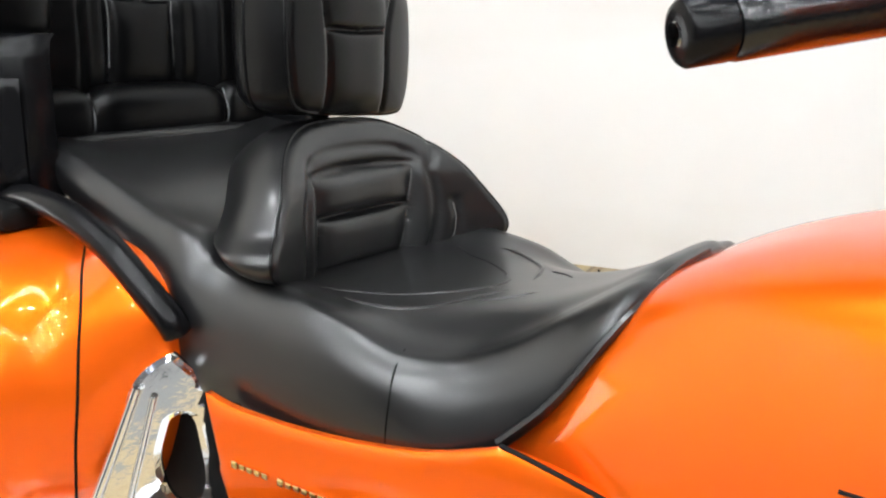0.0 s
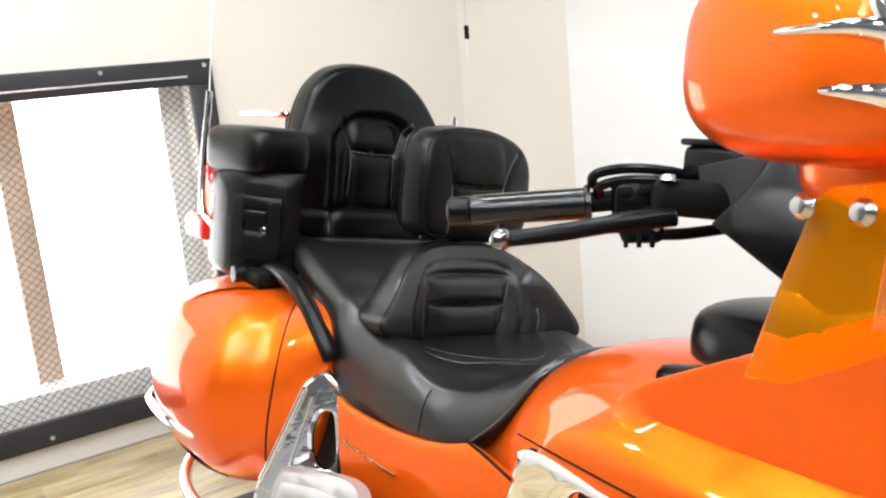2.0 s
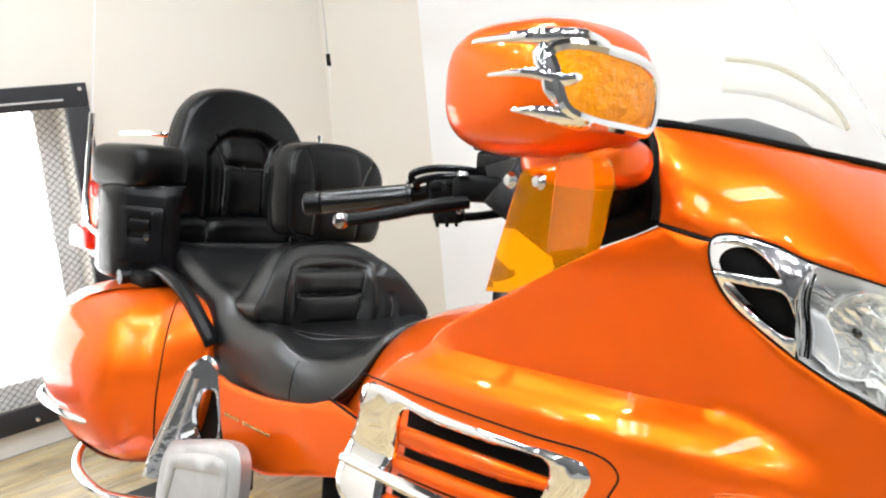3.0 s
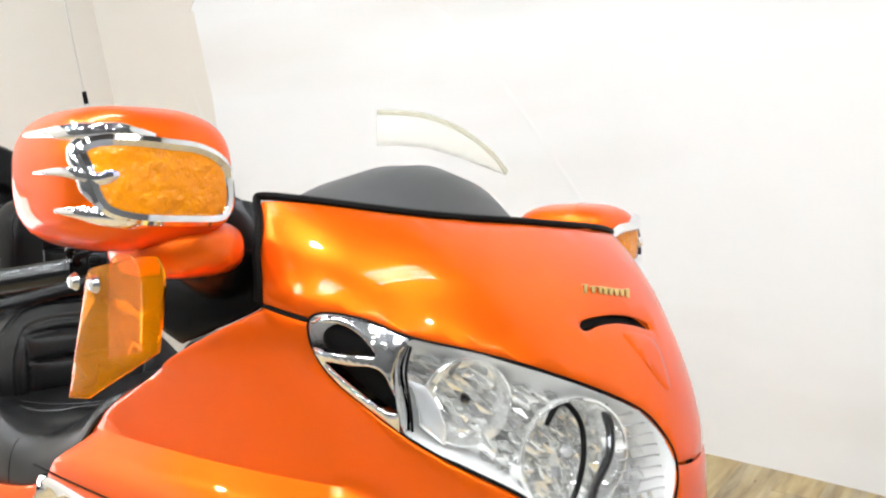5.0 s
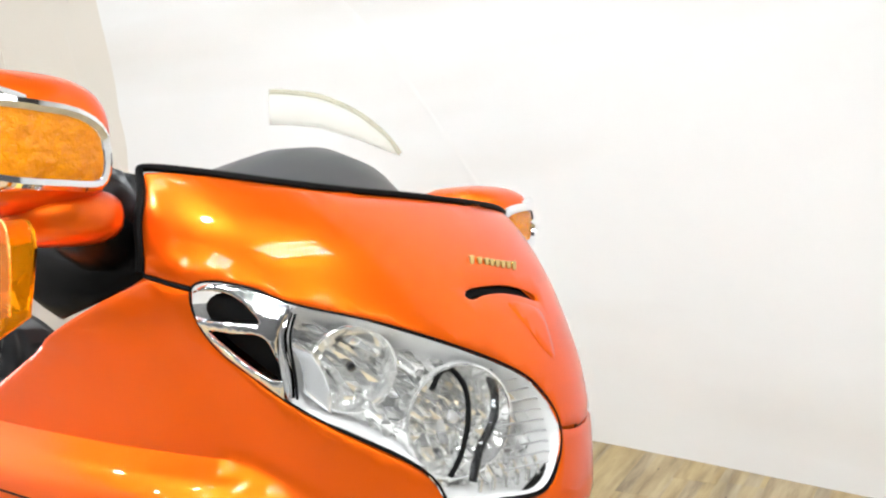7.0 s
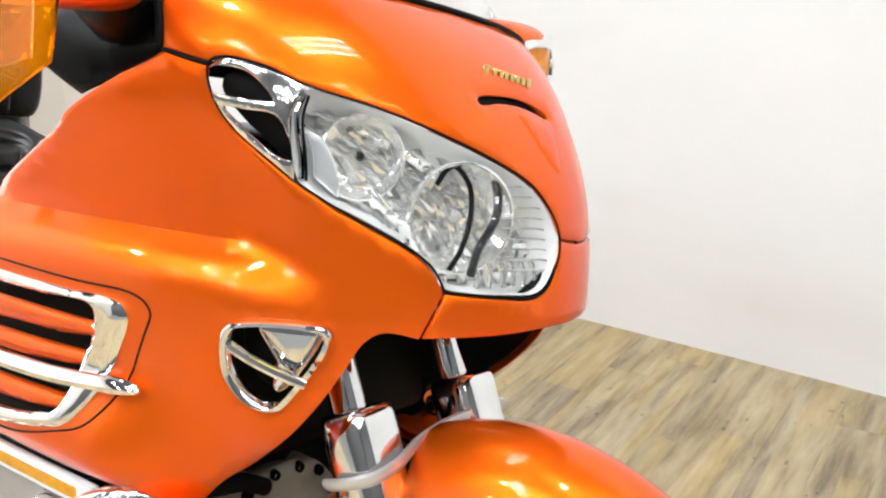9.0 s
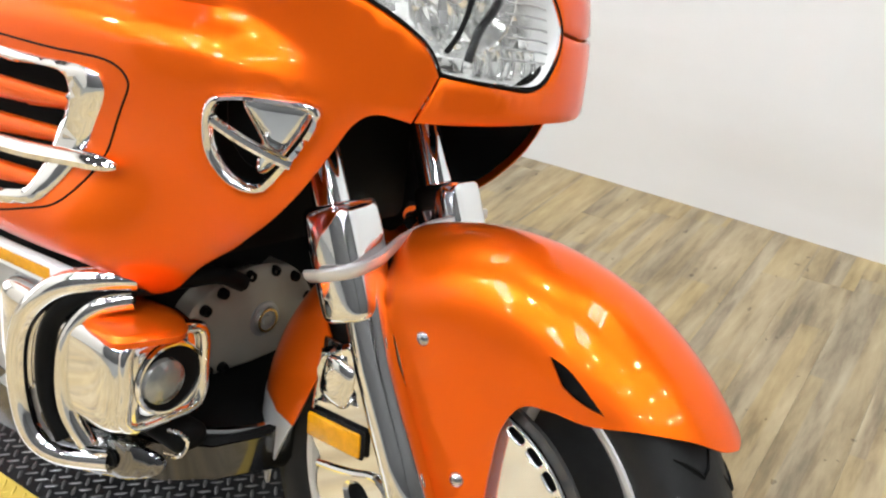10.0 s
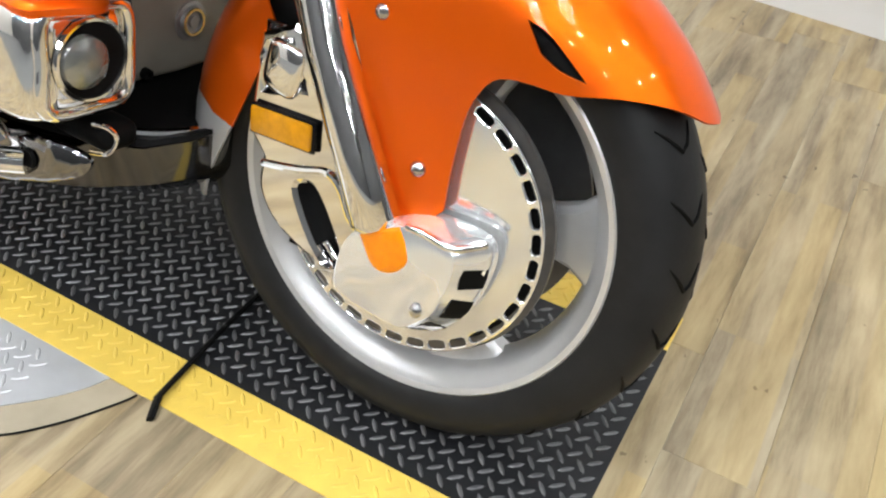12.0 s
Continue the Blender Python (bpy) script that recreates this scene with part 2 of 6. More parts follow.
# ---- mesh helpers ----
def part(name, bm, mat, parent=None, label="", smooth=True, angle=40):
    me = bpy.data.meshes.new(name)
    bmesh.ops.remove_doubles(bm, verts=bm.verts, dist=1e-6)
    bmesh.ops.recalc_face_normals(bm, faces=bm.faces)
    for f in bm.faces:
        f.smooth = smooth
    if smooth:
        lim = radians(angle)
        for e in bm.edges:
            if len(e.link_faces) == 2 and e.calc_face_angle(0) > lim:
                e.smooth = False
    bm.to_mesh(me)
    bm.free()
    me.materials.append(mat)
    ob = new(name, me)
    if parent:
        ob.parent = parent
    if label:
        ob["label"] = label
    return ob


def spline(pts, n, closed=False):
    """Catmull-Rom through the points, n steps a span; a point given twice stays a sharp corner."""
    p = [Vector(q) for q in pts]
    out, m = [], len(p)
    for i in range(m if closed else m - 1):
        b, c = p[i], p[(i + 1) % m]
        if (b - c).length < 1e-9:
            continue
        a = p[i - 1] if (closed or i) else b
        d = p[(i + 2) % m] if (closed or i + 2 < m) else c
        for k in range(n):
            t = k / n
            out.append(0.5 * (2 * b + (c - a) * t + (2 * a - 5 * b + 4 * c - d) * t * t + (3 * b - 3 * c + d - a) * t ** 3))
    if not closed:
        out.append(p[-1])
    return out


def loft(rings, bm=None, closed=True, caps=True, wrap=False):
    bm = bm or bmesh.new()
    vs = [[bm.verts.new(q) for q in r] for r in rings]
    n = len(vs[0])
    for a, b in zip(vs, vs[1:] + ([vs[0]] if wrap else [])):
        for i in range(n if closed else n - 1):
            j = (i + 1) % n
            try:
                bm.faces.new((a[i], a[j], b[j], b[i]))
            except ValueError:
                pass
    if caps and closed and not wrap:
        bm.faces.new(vs[0][::-1])
        bm.faces.new(vs[-1])
    return bm


def tube(pts, radius, n=10, bm=None, wrap=False, flat=1.0):
    """A round bar along the points; radius a number or one for each point; flat squeezes it across."""
    pts = [Vector(p) for p in pts]
    rad = radius if isinstance(radius, (list, tuple)) else [radius] * len(pts)
    rings, up = [], None
    for i, p in enumerate(pts):
        a = pts[i - 1] if (i or wrap) else p
        b = pts[(i + 1) % len(pts)] if (i + 1 < len(pts) or wrap) else p
        d = (b - a).normalized()
        up = (up - d * up.dot(d)).normalized() if up else d.orthogonal().normalized()
        side = d.cross(up)
        rings.append([p + rad[i] * (math.cos(6.28318 * k / n) * up + flat * math.sin(6.28318 * k / n) * side) for k in range(n)])
    return loft(rings, bm, caps=not wrap, wrap=wrap)


def box(c, s, bevel=0.0, m=None, bm=None, seg=2):
    bm2 = bmesh.new()
    bmesh.ops.create_cube(bm2, size=1.0, matrix=Matrix.Translation(c) @ Matrix.Diagonal((*s, 1)))
    if bevel:
        bmesh.ops.bevel(bm2, geom=bm2.edges[:] + bm2.verts[:], offset=bevel, segments=seg, profile=0.5, affect="EDGES")
    if m:
        bmesh.ops.transform(bm2, matrix=m, verts=bm2.verts)
    return join(bm, bm2)


def join(bm, other):
    if bm is None:
        return other
    me = bpy.data.meshes.new("tmp")
    other.to_mesh(me)
    other.free()
    bm.from_mesh(me)
    bpy.data.meshes.remove(me)
    return bm


def lathe(profile, m=None, n=48, bm=None, arc=None):
    """Profile of (radius, height) turned about the local z axis; m places it."""
    bm2 = bmesh.new()
    m = m or Matrix()
    a0, a1 = arc or (0, 6.283185)
    count = n if arc is None else n + 1
    rings = [[m @ Vector((r * math.cos(a0 + (a1 - a0) * k / n), r * math.sin(a0 + (a1 - a0) * k / n), h)) for r, h in profile] for k in range(count)]
    loft(rings, bm2, closed=False, caps=False, wrap=arc is None)
    return join(bm, bm2)


def pillow(c, s, e=0.45, e2=0.45, m=None, nu=32, nv=20, bm=None):
    """A soft cushion: a superellipsoid of half-sizes s."""
    bm2 = bmesh.new()
    f = lambda v, p: math.copysign(abs(v) ** p, v)
    rings = []
    for j in range(1, nv):
        b = -math.pi / 2 + math.pi * j / nv
        rings.append([Vector((c[0] + s[0] * f(math.cos(b), e2) * f(math.cos(2 * math.pi * i / nu), e), c[1] + s[1] * f(math.cos(b), e2) * f(math.sin(2 * math.pi * i / nu), e), c[2] + s[2] * f(math.sin(b), e2))) for i in range(nu)])
    loft(rings, bm2)
    if m:
        bmesh.ops.transform(bm2, matrix=m, verts=bm2.verts)
    return join(bm, bm2)


def inside(p, poly):
    x, y, ok = p[0], p[1], False
    j = len(poly) - 1
    for i in range(len(poly)):
        a, b = poly[i], poly[j]
        if (a[1] > y) != (b[1] > y) and x < (b[0] - a[0]) * (y - a[1]) / (b[1] - a[1]) + a[0]:
            ok = not ok
        j = i
    return ok


def skin(surface, outline, holes=(), thick=0.004, step=0.02, roll=0.002, lift=0.0, bm=None, span=4, su=1.0):
    """A sheet with thickness on surface(a, b) -> Vector, bounded by a closed outline, with holes; its rims are rolled."""
    loops = [[Vector((q[0], q[1])) for q in spline([(a, b, 0) for a, b in o], span, True)] for o in (outline, *holes)]
    pts, edges = [], []
    for lp in loops:
        n0 = len(pts)
        pts += lp
        edges += [(n0 + i, n0 + (i + 1) % len(lp)) for i in range(len(lp))]
    rim = len(pts)
    if roll > 0:
        for k, lp in enumerate(loops):
            n, area = len(lp), sum(lp[i - 1][0] * q[1] - q[0] * lp[i - 1][1] for i, q in enumerate(lp))
            way = (1 if area > 0 else -1) * (1 if k == 0 else -1) * roll * 1.4
            last = None
            edge = np.array([(q[0], q[1]) for q in lp])
            for i, q in enumerate(lp):
                t = lp[(i + 1) % n] - lp[i - 1]
                if t.length < 1e-9:
                    last = None
                    continue
                w = q + Vector((-t[1], t[0])) / t.length * way
                if inside(w, loops[0]) and not any(inside(w, h) for h in loops[1:]) and ((edge - (w[0], w[1])) ** 2).sum(1).min() > (0.8 * way) ** 2:
                    pts.append(w)
                    if last is not None:
                        edges.append((last, len(pts) - 1))
                    last = len(pts) - 1
                else:
                    last = None
    lo = [min(q[k] for q in loops[0]) for k in (0, 1)]
    hi = [max(q[k] for q in loops[0]) for k in (0, 1)]
    sa, sb = step * su, step
    border = list(pts)
    barr = np.array([(q[0] / su, q[1]) for q in border])
    na, nb = int((hi[0] - lo[0]) / sa) + 2, int((hi[1] - lo[1]) / sb) + 2
    for i in range(na):
        for j in range(nb):
            q = Vector((lo[0] + (i + 0.5 * (j % 2)) * sa, lo[1] + j * sb))
            if inside(q, loops[0]) and not any(inside(q, h) for h in loops[1:]):
                if ((barr - (q[0] / su, q[1])) ** 2).sum(1).min() > (0.3 * step) ** 2:
                    pts.append(q)
    vv, ee, ff, *_ = delaunay_2d_cdt(pts, edges, [], 0, 1e-7)
    org = _[0]
    keep = []
    for f in ff:
        c = sum((vv[i] for i in f), Vector((0, 0))) / len(f)
        if inside(c, loops[0]) and not any(inside(c, h) for h in loops[1:]):
            keep.append(f)
    isrim = [any(o < rim for o in org[i]) for i in range(len(vv))]

    def at(q):
        e = 1e-3
        p = surface(q[0], q[1])
        n = (surface(q[0] + e, q[1]) - surface(q[0] - e, q[1])).cross(surface(q[0], q[1] + e) - surface(q[0], q[1] - e))
        return p, n.normalized()

    bm = bm or bmesh.new()
    top, low = {}, {}
    for f in keep:
        for i in f:
            if i not in top:
                p, n = at(vv[i])
                top[i] = bm.verts.new(p + n * (lift - (roll if isrim[i] else 0)))
                low[i] = bm.verts.new(p + n * (lift - thick))
    count = {}
    for f in keep:
        for a, b in zip(f, f[1:] + f[:1]):
            count[(min(a, b), max(a, b))] = count.get((min(a, b), max(a, b)), 0) + 1
    for f in keep:
        bm.faces.new([top[i] for i in f])
        bm.faces.new([low[i] for i in reversed(f)])
        for a, b in zip(f, f[1:] + f[:1]):
            if count[(min(a, b), max(a, b))] == 1:
                bm.faces.new((top[b], top[a], low[a], low[b]))
    return bm


def thing(name, label, category, m=None, group=""):
    ob = new(name)
    ob.empty_display_size = 0.1
    if m is not None:
        ob.matrix_world = m
    return tagged(ob, label, category, group)

# ---- the room ----
def flat_wall(name, a, b, z0, z1, thick, mat, out):
    """An upright wall from a to b in plan, its thickness on the side of out."""
    a, b, o = Vector((*a, 0)), Vector((*b, 0)), Vector((*out, 0)).normalized() * thick
    rings = [[Vector((p.x, p.y, z)) for p in (a, b, b + o, a + o)] for z in (z0, z1)]
    return tagged(part(name, loft(rings), mat, smooth=False), kind="structure")


WALL_LINE = [(-3.2, 1.52), (-2.6, 1.600), (-2.0, 1.662), (-1.4, 1.703), (-0.9, 1.706), (-0.45, 1.668), (0.0, 1.617), (0.6, 1.549), (1.2, 1.481), (1.8, 1.414), (2.4, 1.346), (3.5, 1.222), (4.6, 1.097)]
BACK = lambda x: float(np.interp(x, [p[0] for p in WALL_LINE], [p[1] for p in WALL_LINE]))
rows = [[V3 for V3 in (Vector((x, y, -0.05)), Vector((x, y, 3.3)), Vector((x + 0.013, y + 0.12, 3.3)), Vector((x + 0.013, y + 0.12, -0.05)))] for x, y, _ in spline([(x, y, 0) for x, y in WALL_LINE[1:]], 6)]
tagged(part("wall_back", loft(rows), WHITE), "plain white painted showroom wall", kind="structure")
flat_wall("wall_corner", (-3.2, BACK(-3.2)), (-2.6, BACK(-2.6)), -0.05, 3.3, 0.12, BEIGE, (-0.13, 1))["label"] = "cream painted end of the showroom wall"
# two unseen closing walls, added dark so that surfaces facing them stay dim
flat_wall("wall_front", (4.6, -4.6), (-3.35, -4.6), -0.05, 3.3, 0.12, UNSEEN_HALL, (0, -1))
flat_wall("wall_right", (4.6, 1.15), (4.6, -4.6), -0.05, 3.3, 0.12, UNSEEN_HALL, (1, 0))
WIN = (-1.12, 0.325, 0.155, 1.245)
o = [(-4.6, -0.05), (1.64, -0.05), (1.64, 3.3), (-4.6, 3.3)]
h = [(WIN[0], WIN[2]), (WIN[1], WIN[2]), (WIN[1], WIN[3]), (WIN[0], WIN[3])]
twice = lambda pts: [p for p in pts for _ in (0, 1)]
bm = skin(lambda a, b: Vector((-3.2, a, b)), twice(o), [twice(h)], thick=0.15, step=0.6, roll=0, span=3)
tagged(part("wall_window", bm, BEIGE, smooth=False), "cream painted wall with a barred window", kind="structure")
# ceiling added out of view; its darkness shapes the reflections below
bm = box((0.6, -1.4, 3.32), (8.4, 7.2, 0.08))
tagged(part("ceiling", bm, UNSEEN_CEIL, smooth=False), "unseen ceiling, made dark to deepen reflections", kind="structure")
bm = box((-3.188, 0.96, 0.05), (0.022, 1.08, 0.10), 0.004)
tagged(part("baseboard", bm, WHITE), "white painted baseboard", kind="structure")

# window: black steel frame with expanded-metal mesh, mullion and bright daylight behind
window = tagged(thing("window_1", "black steel window guard with expanded-metal mesh over a bright window", "window"), kind="structure")
y0, y1, z0, z1 = -1.215, 0.402, 0.078, 1.333
fw = 0.088
for nm, c, s in (("top_bar", (0, (y0 + y1) / 2, z1 - fw / 2), (0.03, y1 - y0, fw)), ("bottom_bar", (0, (y0 + y1) / 2, z0 + fw / 2), (0.03, y1 - y0, fw)), ("side_bar", (0, y1 - fw / 2, (z0 + z1) / 2), (0.028, fw, z1 - z0 - 2 * fw)), ("side_bar", (0, y0 + fw / 2, (z0 + z1) / 2), (0.028, fw, z1 - z0 - 2 * fw))):
    bar = part(nm, box((-3.185, c[1], c[2]), s, 0.004), FRAME_PAINT, window)
part("bright_edge", box((-3.168, (y0 + y1) / 2 - 0.03, z1 - 0.058), (0.006, y1 - y0 - 0.13, 0.007), 0.002), SATIN, window, "bright bare metal edge line")
bm = bmesh.new()
for k in range(4):
    for z in (z1 - 0.022, z0 + 0.03):
        lathe([(0, 0.006), (0.008, 0.006), (0.011, 0.0)], Matrix.Translation((-3.17, y1 - 0.03 - 0.36 * k, z)) @ pose(0, 0, 0, 0, 90, 0), 12, bm)
lathe([(0, 0.006), (0.008, 0.006), (0.011, 0.0)], Matrix.Translation((-3.17, y1 - 0.03, 0.98)) @ pose(0, 0, 0, 0, 90, 0), 12, bm)
part("screws", bm, BOLT, window, "row of domed steel screws")
# expanded metal: rows of zigzag strands
cell_w, cell_h = 0.030, 0.0135
verts, faces = [], []
nx, nz = int((WIN[1] - WIN[0] + 0.04) / (cell_w / 2)), int((WIN[3] - WIN[2] + 0.04) / cell_h)
for r in range(nz):
    for k in range(nx):
        ya, yb = WIN[0] - 0.02 + k * cell_w / 2, WIN[0] - 0.02 + (k + 1) * cell_w / 2
        up = (k + r) % 2
        za, zb = (WIN[2] - 0.02 + (r + (0.0 if up else 1.0)) * cell_h, WIN[2] - 0.02 + (r + (1.0 if up else 0.0)) * cell_h)
        i = len(verts)
        t = 0.0011
        verts += [(-3.195, ya, za - t), (-3.195, yb, zb - t), (-3.195, yb, zb + t), (-3.195, ya, za + t), (-3.198, ya, za - t), (-3.198, yb, zb - t), (-3.198, yb, zb + t), (-3.198, ya, za + t)]
        faces += [(i, i + 1, i + 2, i + 3), (i + 3, i + 2, i + 6, i + 7), (i + 1, i, i + 4, i + 5)]
me = bpy.data.meshes.new("mesh_panel")
me.from_pydata(verts, [], faces)
me.materials.append(FRAME_PAINT)
ob = tagged(new("mesh_panel", me), "black expanded-metal mesh", kind="stuff")
ob.parent = window
part("mullion", box((-3.40, -0.285, 0.75), (0.05, 0.085, 1.3), 0.004), WOODPOST, window, "bare wooden mullion")
part("sill", box((-3.33, -0.4, 0.20), (0.16, 1.7, 0.09), 0.006), WHITE, window)
part("jamb", box((-3.38, 0.30, 0.75), (0.04, 0.10, 1.2), 0.004), WHITE, window)
g = part("glass", box((-3.45, -0.4, 0.75), (0.006, 1.7, 1.4)), CLEAR, window)
g.visible_shadow = False
tagged(part("backdrop", box((-4.2, -0.4, 1.0), (0.02, 6.0, 3.6)), SKYGLOW, smooth=False), "bright overexposed daylight outside", kind="structure")

# ceiling lamps
def downlight():
    lamp = thing("ceiling_lamp", "round white ceiling spotlight, switched on", "lamp", pose(0, 0, 3.28), "ceiling lamps")
    part("housing", lathe([(0.072, -0.028), (0.088, -0.032), (0.098, -0.02), (0.098, 0.0)], None, 24), FITTING, lamp)
    part("lens", lathe([(0.0, -0.040), (0.04, -0.038), (0.072, -0.030)], None, 16), SPOT, lamp, "glowing lens")
    return lamp


first = downlight()
spots = [(-2.6 + 1.05 * i + 0.3 * (j % 2), -3.9 + 1.2 * j + 0.2 * math.sin(2.1 * i + j)) for j in range(4) for i in range(7)]
first.matrix_world = pose(*spots[0], 3.28)
for x, y in spots[1:]:
    copy_thing(first, pose(x, y, 3.28))


def strip_light():
    lamp = thing("strip_light", "three-tube fluorescent ceiling fitting, switched on", "lamp", pose(0, 0, 3.26), "strip lights")
    part("housing", box((0, 0, 0), (0.40, 1.25, 0.05), 0.006), FITTING, lamp)
    for k in (-1, 0, 1):
        part("tube", tube([(0.12 * k, -0.58, -0.045), (0.12 * k, 0.58, -0.045)], 0.014, 10), TUBE, lamp, "glowing tube")
    return lamp


strip = strip_light()
places = [(0.55, -1.75), (-1.15, -1.75), (-0.3, -3.7), (0.75, 0.25), (-1.2, 0.25)]
strip.matrix_world = pose(places[0][0], places[0][1], 3.26)
for x, y in places[1:]:
    copy_thing(strip, pose(x, y, 3.26))
lamp_area("window_daylight", (-3.24, -0.4, 0.72), (0, -0.4, 0.6), 1.35, 1.0, 6, (0.9, 0.96, 1.0))

# hanging cord with a black ferrule
cord = thing("hanging_cord", "thin grey hanging cord with a black ferrule", "cord")
part("cord", tube(spline([(-2.045, 0.76, 3.28), (-2.055, 0.748, 1.9), (-2.061, 0.743, 1.33)], 6), 0.0014, 6), ALLOY, cord)
part("ferrule", tube([(-2.061, 0.743, 1.335), (-2.061, 0.743, 1.298)], 0.0068, 12), DARK, cord, "black ferrule")
part("tail", tube([(-2.061, 0.743, 1.298), (-2.061, 0.743, 1.286), (-2.063, 0.741, 1.23)], [0.005, 0.0015, 0.0006], 8), WHITE, cord)

# floor of vinyl planks, and the work platform let into it
# the base bared beyond the planks is unseen, its grey chosen for bounce light
floor = tagged(part("floor", box((0.65, -1.4, -0.06), (8.2, 7.0, 0.1)), UNSEEN_FLOOR, smooth=False), "worn wood-look vinyl plank floor", kind="structure")
def plank_mesh(length):
    bm = box((0, 0, -0.006), (0.1248, length - 0.0003, 0.008), 0.0006, seg=1)
    me = bpy.data.meshes.new("plank")
    bm.to_mesh(me)
    bm.free()
    me.materials.append(WOOD)
    return me


full_plank = plank_mesh(1.22)
rnd = random.Random(4)
for i in range(62):
    shift = rnd.random() * 1.2
    for j in range(5):
        x, y = -3.10 + 0.125 * i, -3.6 + shift + 1.22 * j
        low, high = max(y - 0.61, -2.2), min(y + 0.61, BACK(x) + 0.02)
        if high - low < 0.05:
            continue
        ob = new("plank", full_plank if high - low > 1.2199 else plank_mesh(high - low))
        ob.parent = floor
        ob.matrix_world = pose(x, (low + high) / 2, 0.0)

platform = thing("work_platform", "black chequer-plate platform with yellow painted edges and scuffs", "platform")
X0, X1 = -2.5, 0.287


def lugs(bm, x0, x1, y0, y1, top, pitch=0.0285):
    """Raised bars of chequer plate in a basket weave."""
    for i in range(2 * int(x0 / pitch) - 2, 2 * int(x1 / pitch) + 2):
        for j in range(2 * int(y0 / pitch) - 2, 2 * int(y1 / pitch) + 2):
            if (i + j) % 2:
                continue
            x, y = i * pitch / 2, j * pitch / 2
            if not (x0 + 0.012 < x < x1 - 0.012 and y0 + 0.0085 < y < y1 - 0.0085):
                continue
            a = radians(42 if i % 2 else -48)
            c, s = math.cos(a), math.sin(a)
            low = [(-0.0122, 0), (-0.006, -0.0029), (0.006, -0.0029), (0.0122, 0), (0.006, 0.0029), (-0.006, 0.0029)]
            vb = [bm.verts.new((x + c * p - s * q, y + s * p + c * q, top)) for p, q in low]
            vt = [bm.verts.new((x + c * p * 0.72 - s * q * 0.5, y + s * p * 0.72 + c * q * 0.5, top + 0.0015)) for p, q in low]
            bm.faces.new(vt)
            for k in range(6):
                bm.faces.new((vb[k], vb[(k + 1) % 6], vt[(k + 1) % 6], vt[k]))


for nm, ya, yb, mat, lab in (("deck", -0.158, 0.232, BLACKPLATE, "black chequer plate"), ("edge_line", -0.236, -0.158, YELLOW, "yellow painted edge"), ("edge_line", 0.232, 0.312, YELLOW, "yellow painted edge")):
    bm = box(((X0 + X1) / 2, (ya + yb) / 2, -0.01), (X1 - X0, yb - ya, 0.0199), bm=bmesh.new())
    base = part(nm, bm, mat, platform, lab, smooth=False)
    bm = bmesh.new()
    lugs(bm, -1.25, X1, ya, yb, 0.0)
    tagged(part("chequer_relief", bm, LUG if mat is BLACKPLATE else mat, base, "worn raised bars", smooth=False), "worn raised bars", kind="stuff")
ramp = thing("side_plate", "bright aluminium chequer plate beside the platform", "metal plate")
bm = skin(lambda a, b: Vector((a, b, -0.0005)), twice([(-2.2, -0.236), (-0.345, -0.236)]) + [(-0.345, -0.238), (-0.36, -0.27), (-0.40, -0.32), (-0.46, -0.37), (-0.58, -0.43), (-0.58, -0.43), (-2.2, -0.43), (-2.2, -0.43)], thick=0.004, step=0.2, roll=0)
lugs(bm, -1.25, -0.42, -0.36, -0.24, -0.0005)
part("plate", bm, SILVERPLATE, ramp, smooth=False)
part("plate_edge", skin(lambda a, b: Vector((a, b, -0.0015)), [(-0.60, -0.432), (-0.58, -0.431), (-0.46, -0.371), (-0.40, -0.321), (-0.36, -0.271), (-0.347, -0.240), (-0.346, -0.238), (-0.298, -0.238), (-0.297, -0.240), (-0.302, -0.255), (-0.325, -0.298), (-0.352, -0.336), (-0.388, -0.376), (-0.46, -0.429), (-0.48, -0.432)], thick=0.003, step=0.1, roll=0), TAN, ramp, "dusty tan edge band of the plate", smooth=False)
rod = thing("strap", "thin black strap lying across the platform edge", "strap")
part("strap_body", tube(spline([(-0.277, 0.06, 0.008), (-0.275, -0.06, 0.007), (-0.268, -0.16, 0.007), (-0.263, -0.232, 0.006)], 6), 0.0085, 8, flat=0.5), DARK, rod)
part("strap_end", tube([(-0.263, -0.230, 0.006), (-0.247, -0.262, 0.003)], 0.0075, 8, flat=0.6), DARK, rod)
part("edge_gap", tube(spline([(-0.46, -0.43, 0.0), (-0.386, -0.377, 0.0), (-0.35, -0.338, 0.0), (-0.323, -0.299, 0.0), (-0.298, -0.255, 0.0), (-0.292, -0.24, 0.0)], 5), 0.0016, 6), DARK, ramp, "dark curved joint")

# ---- the motorcycle, leaning on its side stand ----
bike = thing("motorcycle", "orange and black touring motorcycle with chrome trim, leaning on its stand", "motorcycle", pose(0, -0.06, 0, -11.5, 0, -3.5))
V = Vector
mirror_y = Matrix.Diagonal((1, -1, 1, 1))


def both(bm, place=None):
    """Adds the mirror image across the bike's middle, or across the turned wheel's."""
    place = place or Matrix()
    inv = place.inverted()
    mid = [f for f in bm.faces if all(abs((inv @ v.co).y) < 0.0045 for v in f.verts)]
    bmesh.ops.delete(bm, geom=mid, context="FACES_ONLY")
    for v in bm.verts:
        q = inv @ v.co
        if abs(q.y) < 0.004:
            v.co = place @ V((q.x, 0, q.z))
    other = bm.copy()
    bmesh.ops.transform(other, matrix=place @ mirror_y @ inv, verts=other.verts)
    bm = join(bm, other)
    bmesh.ops.remove_doubles(bm, verts=bm.verts, dist=0.0004)
    return bm


from mathutils.bvhtree import BVHTree


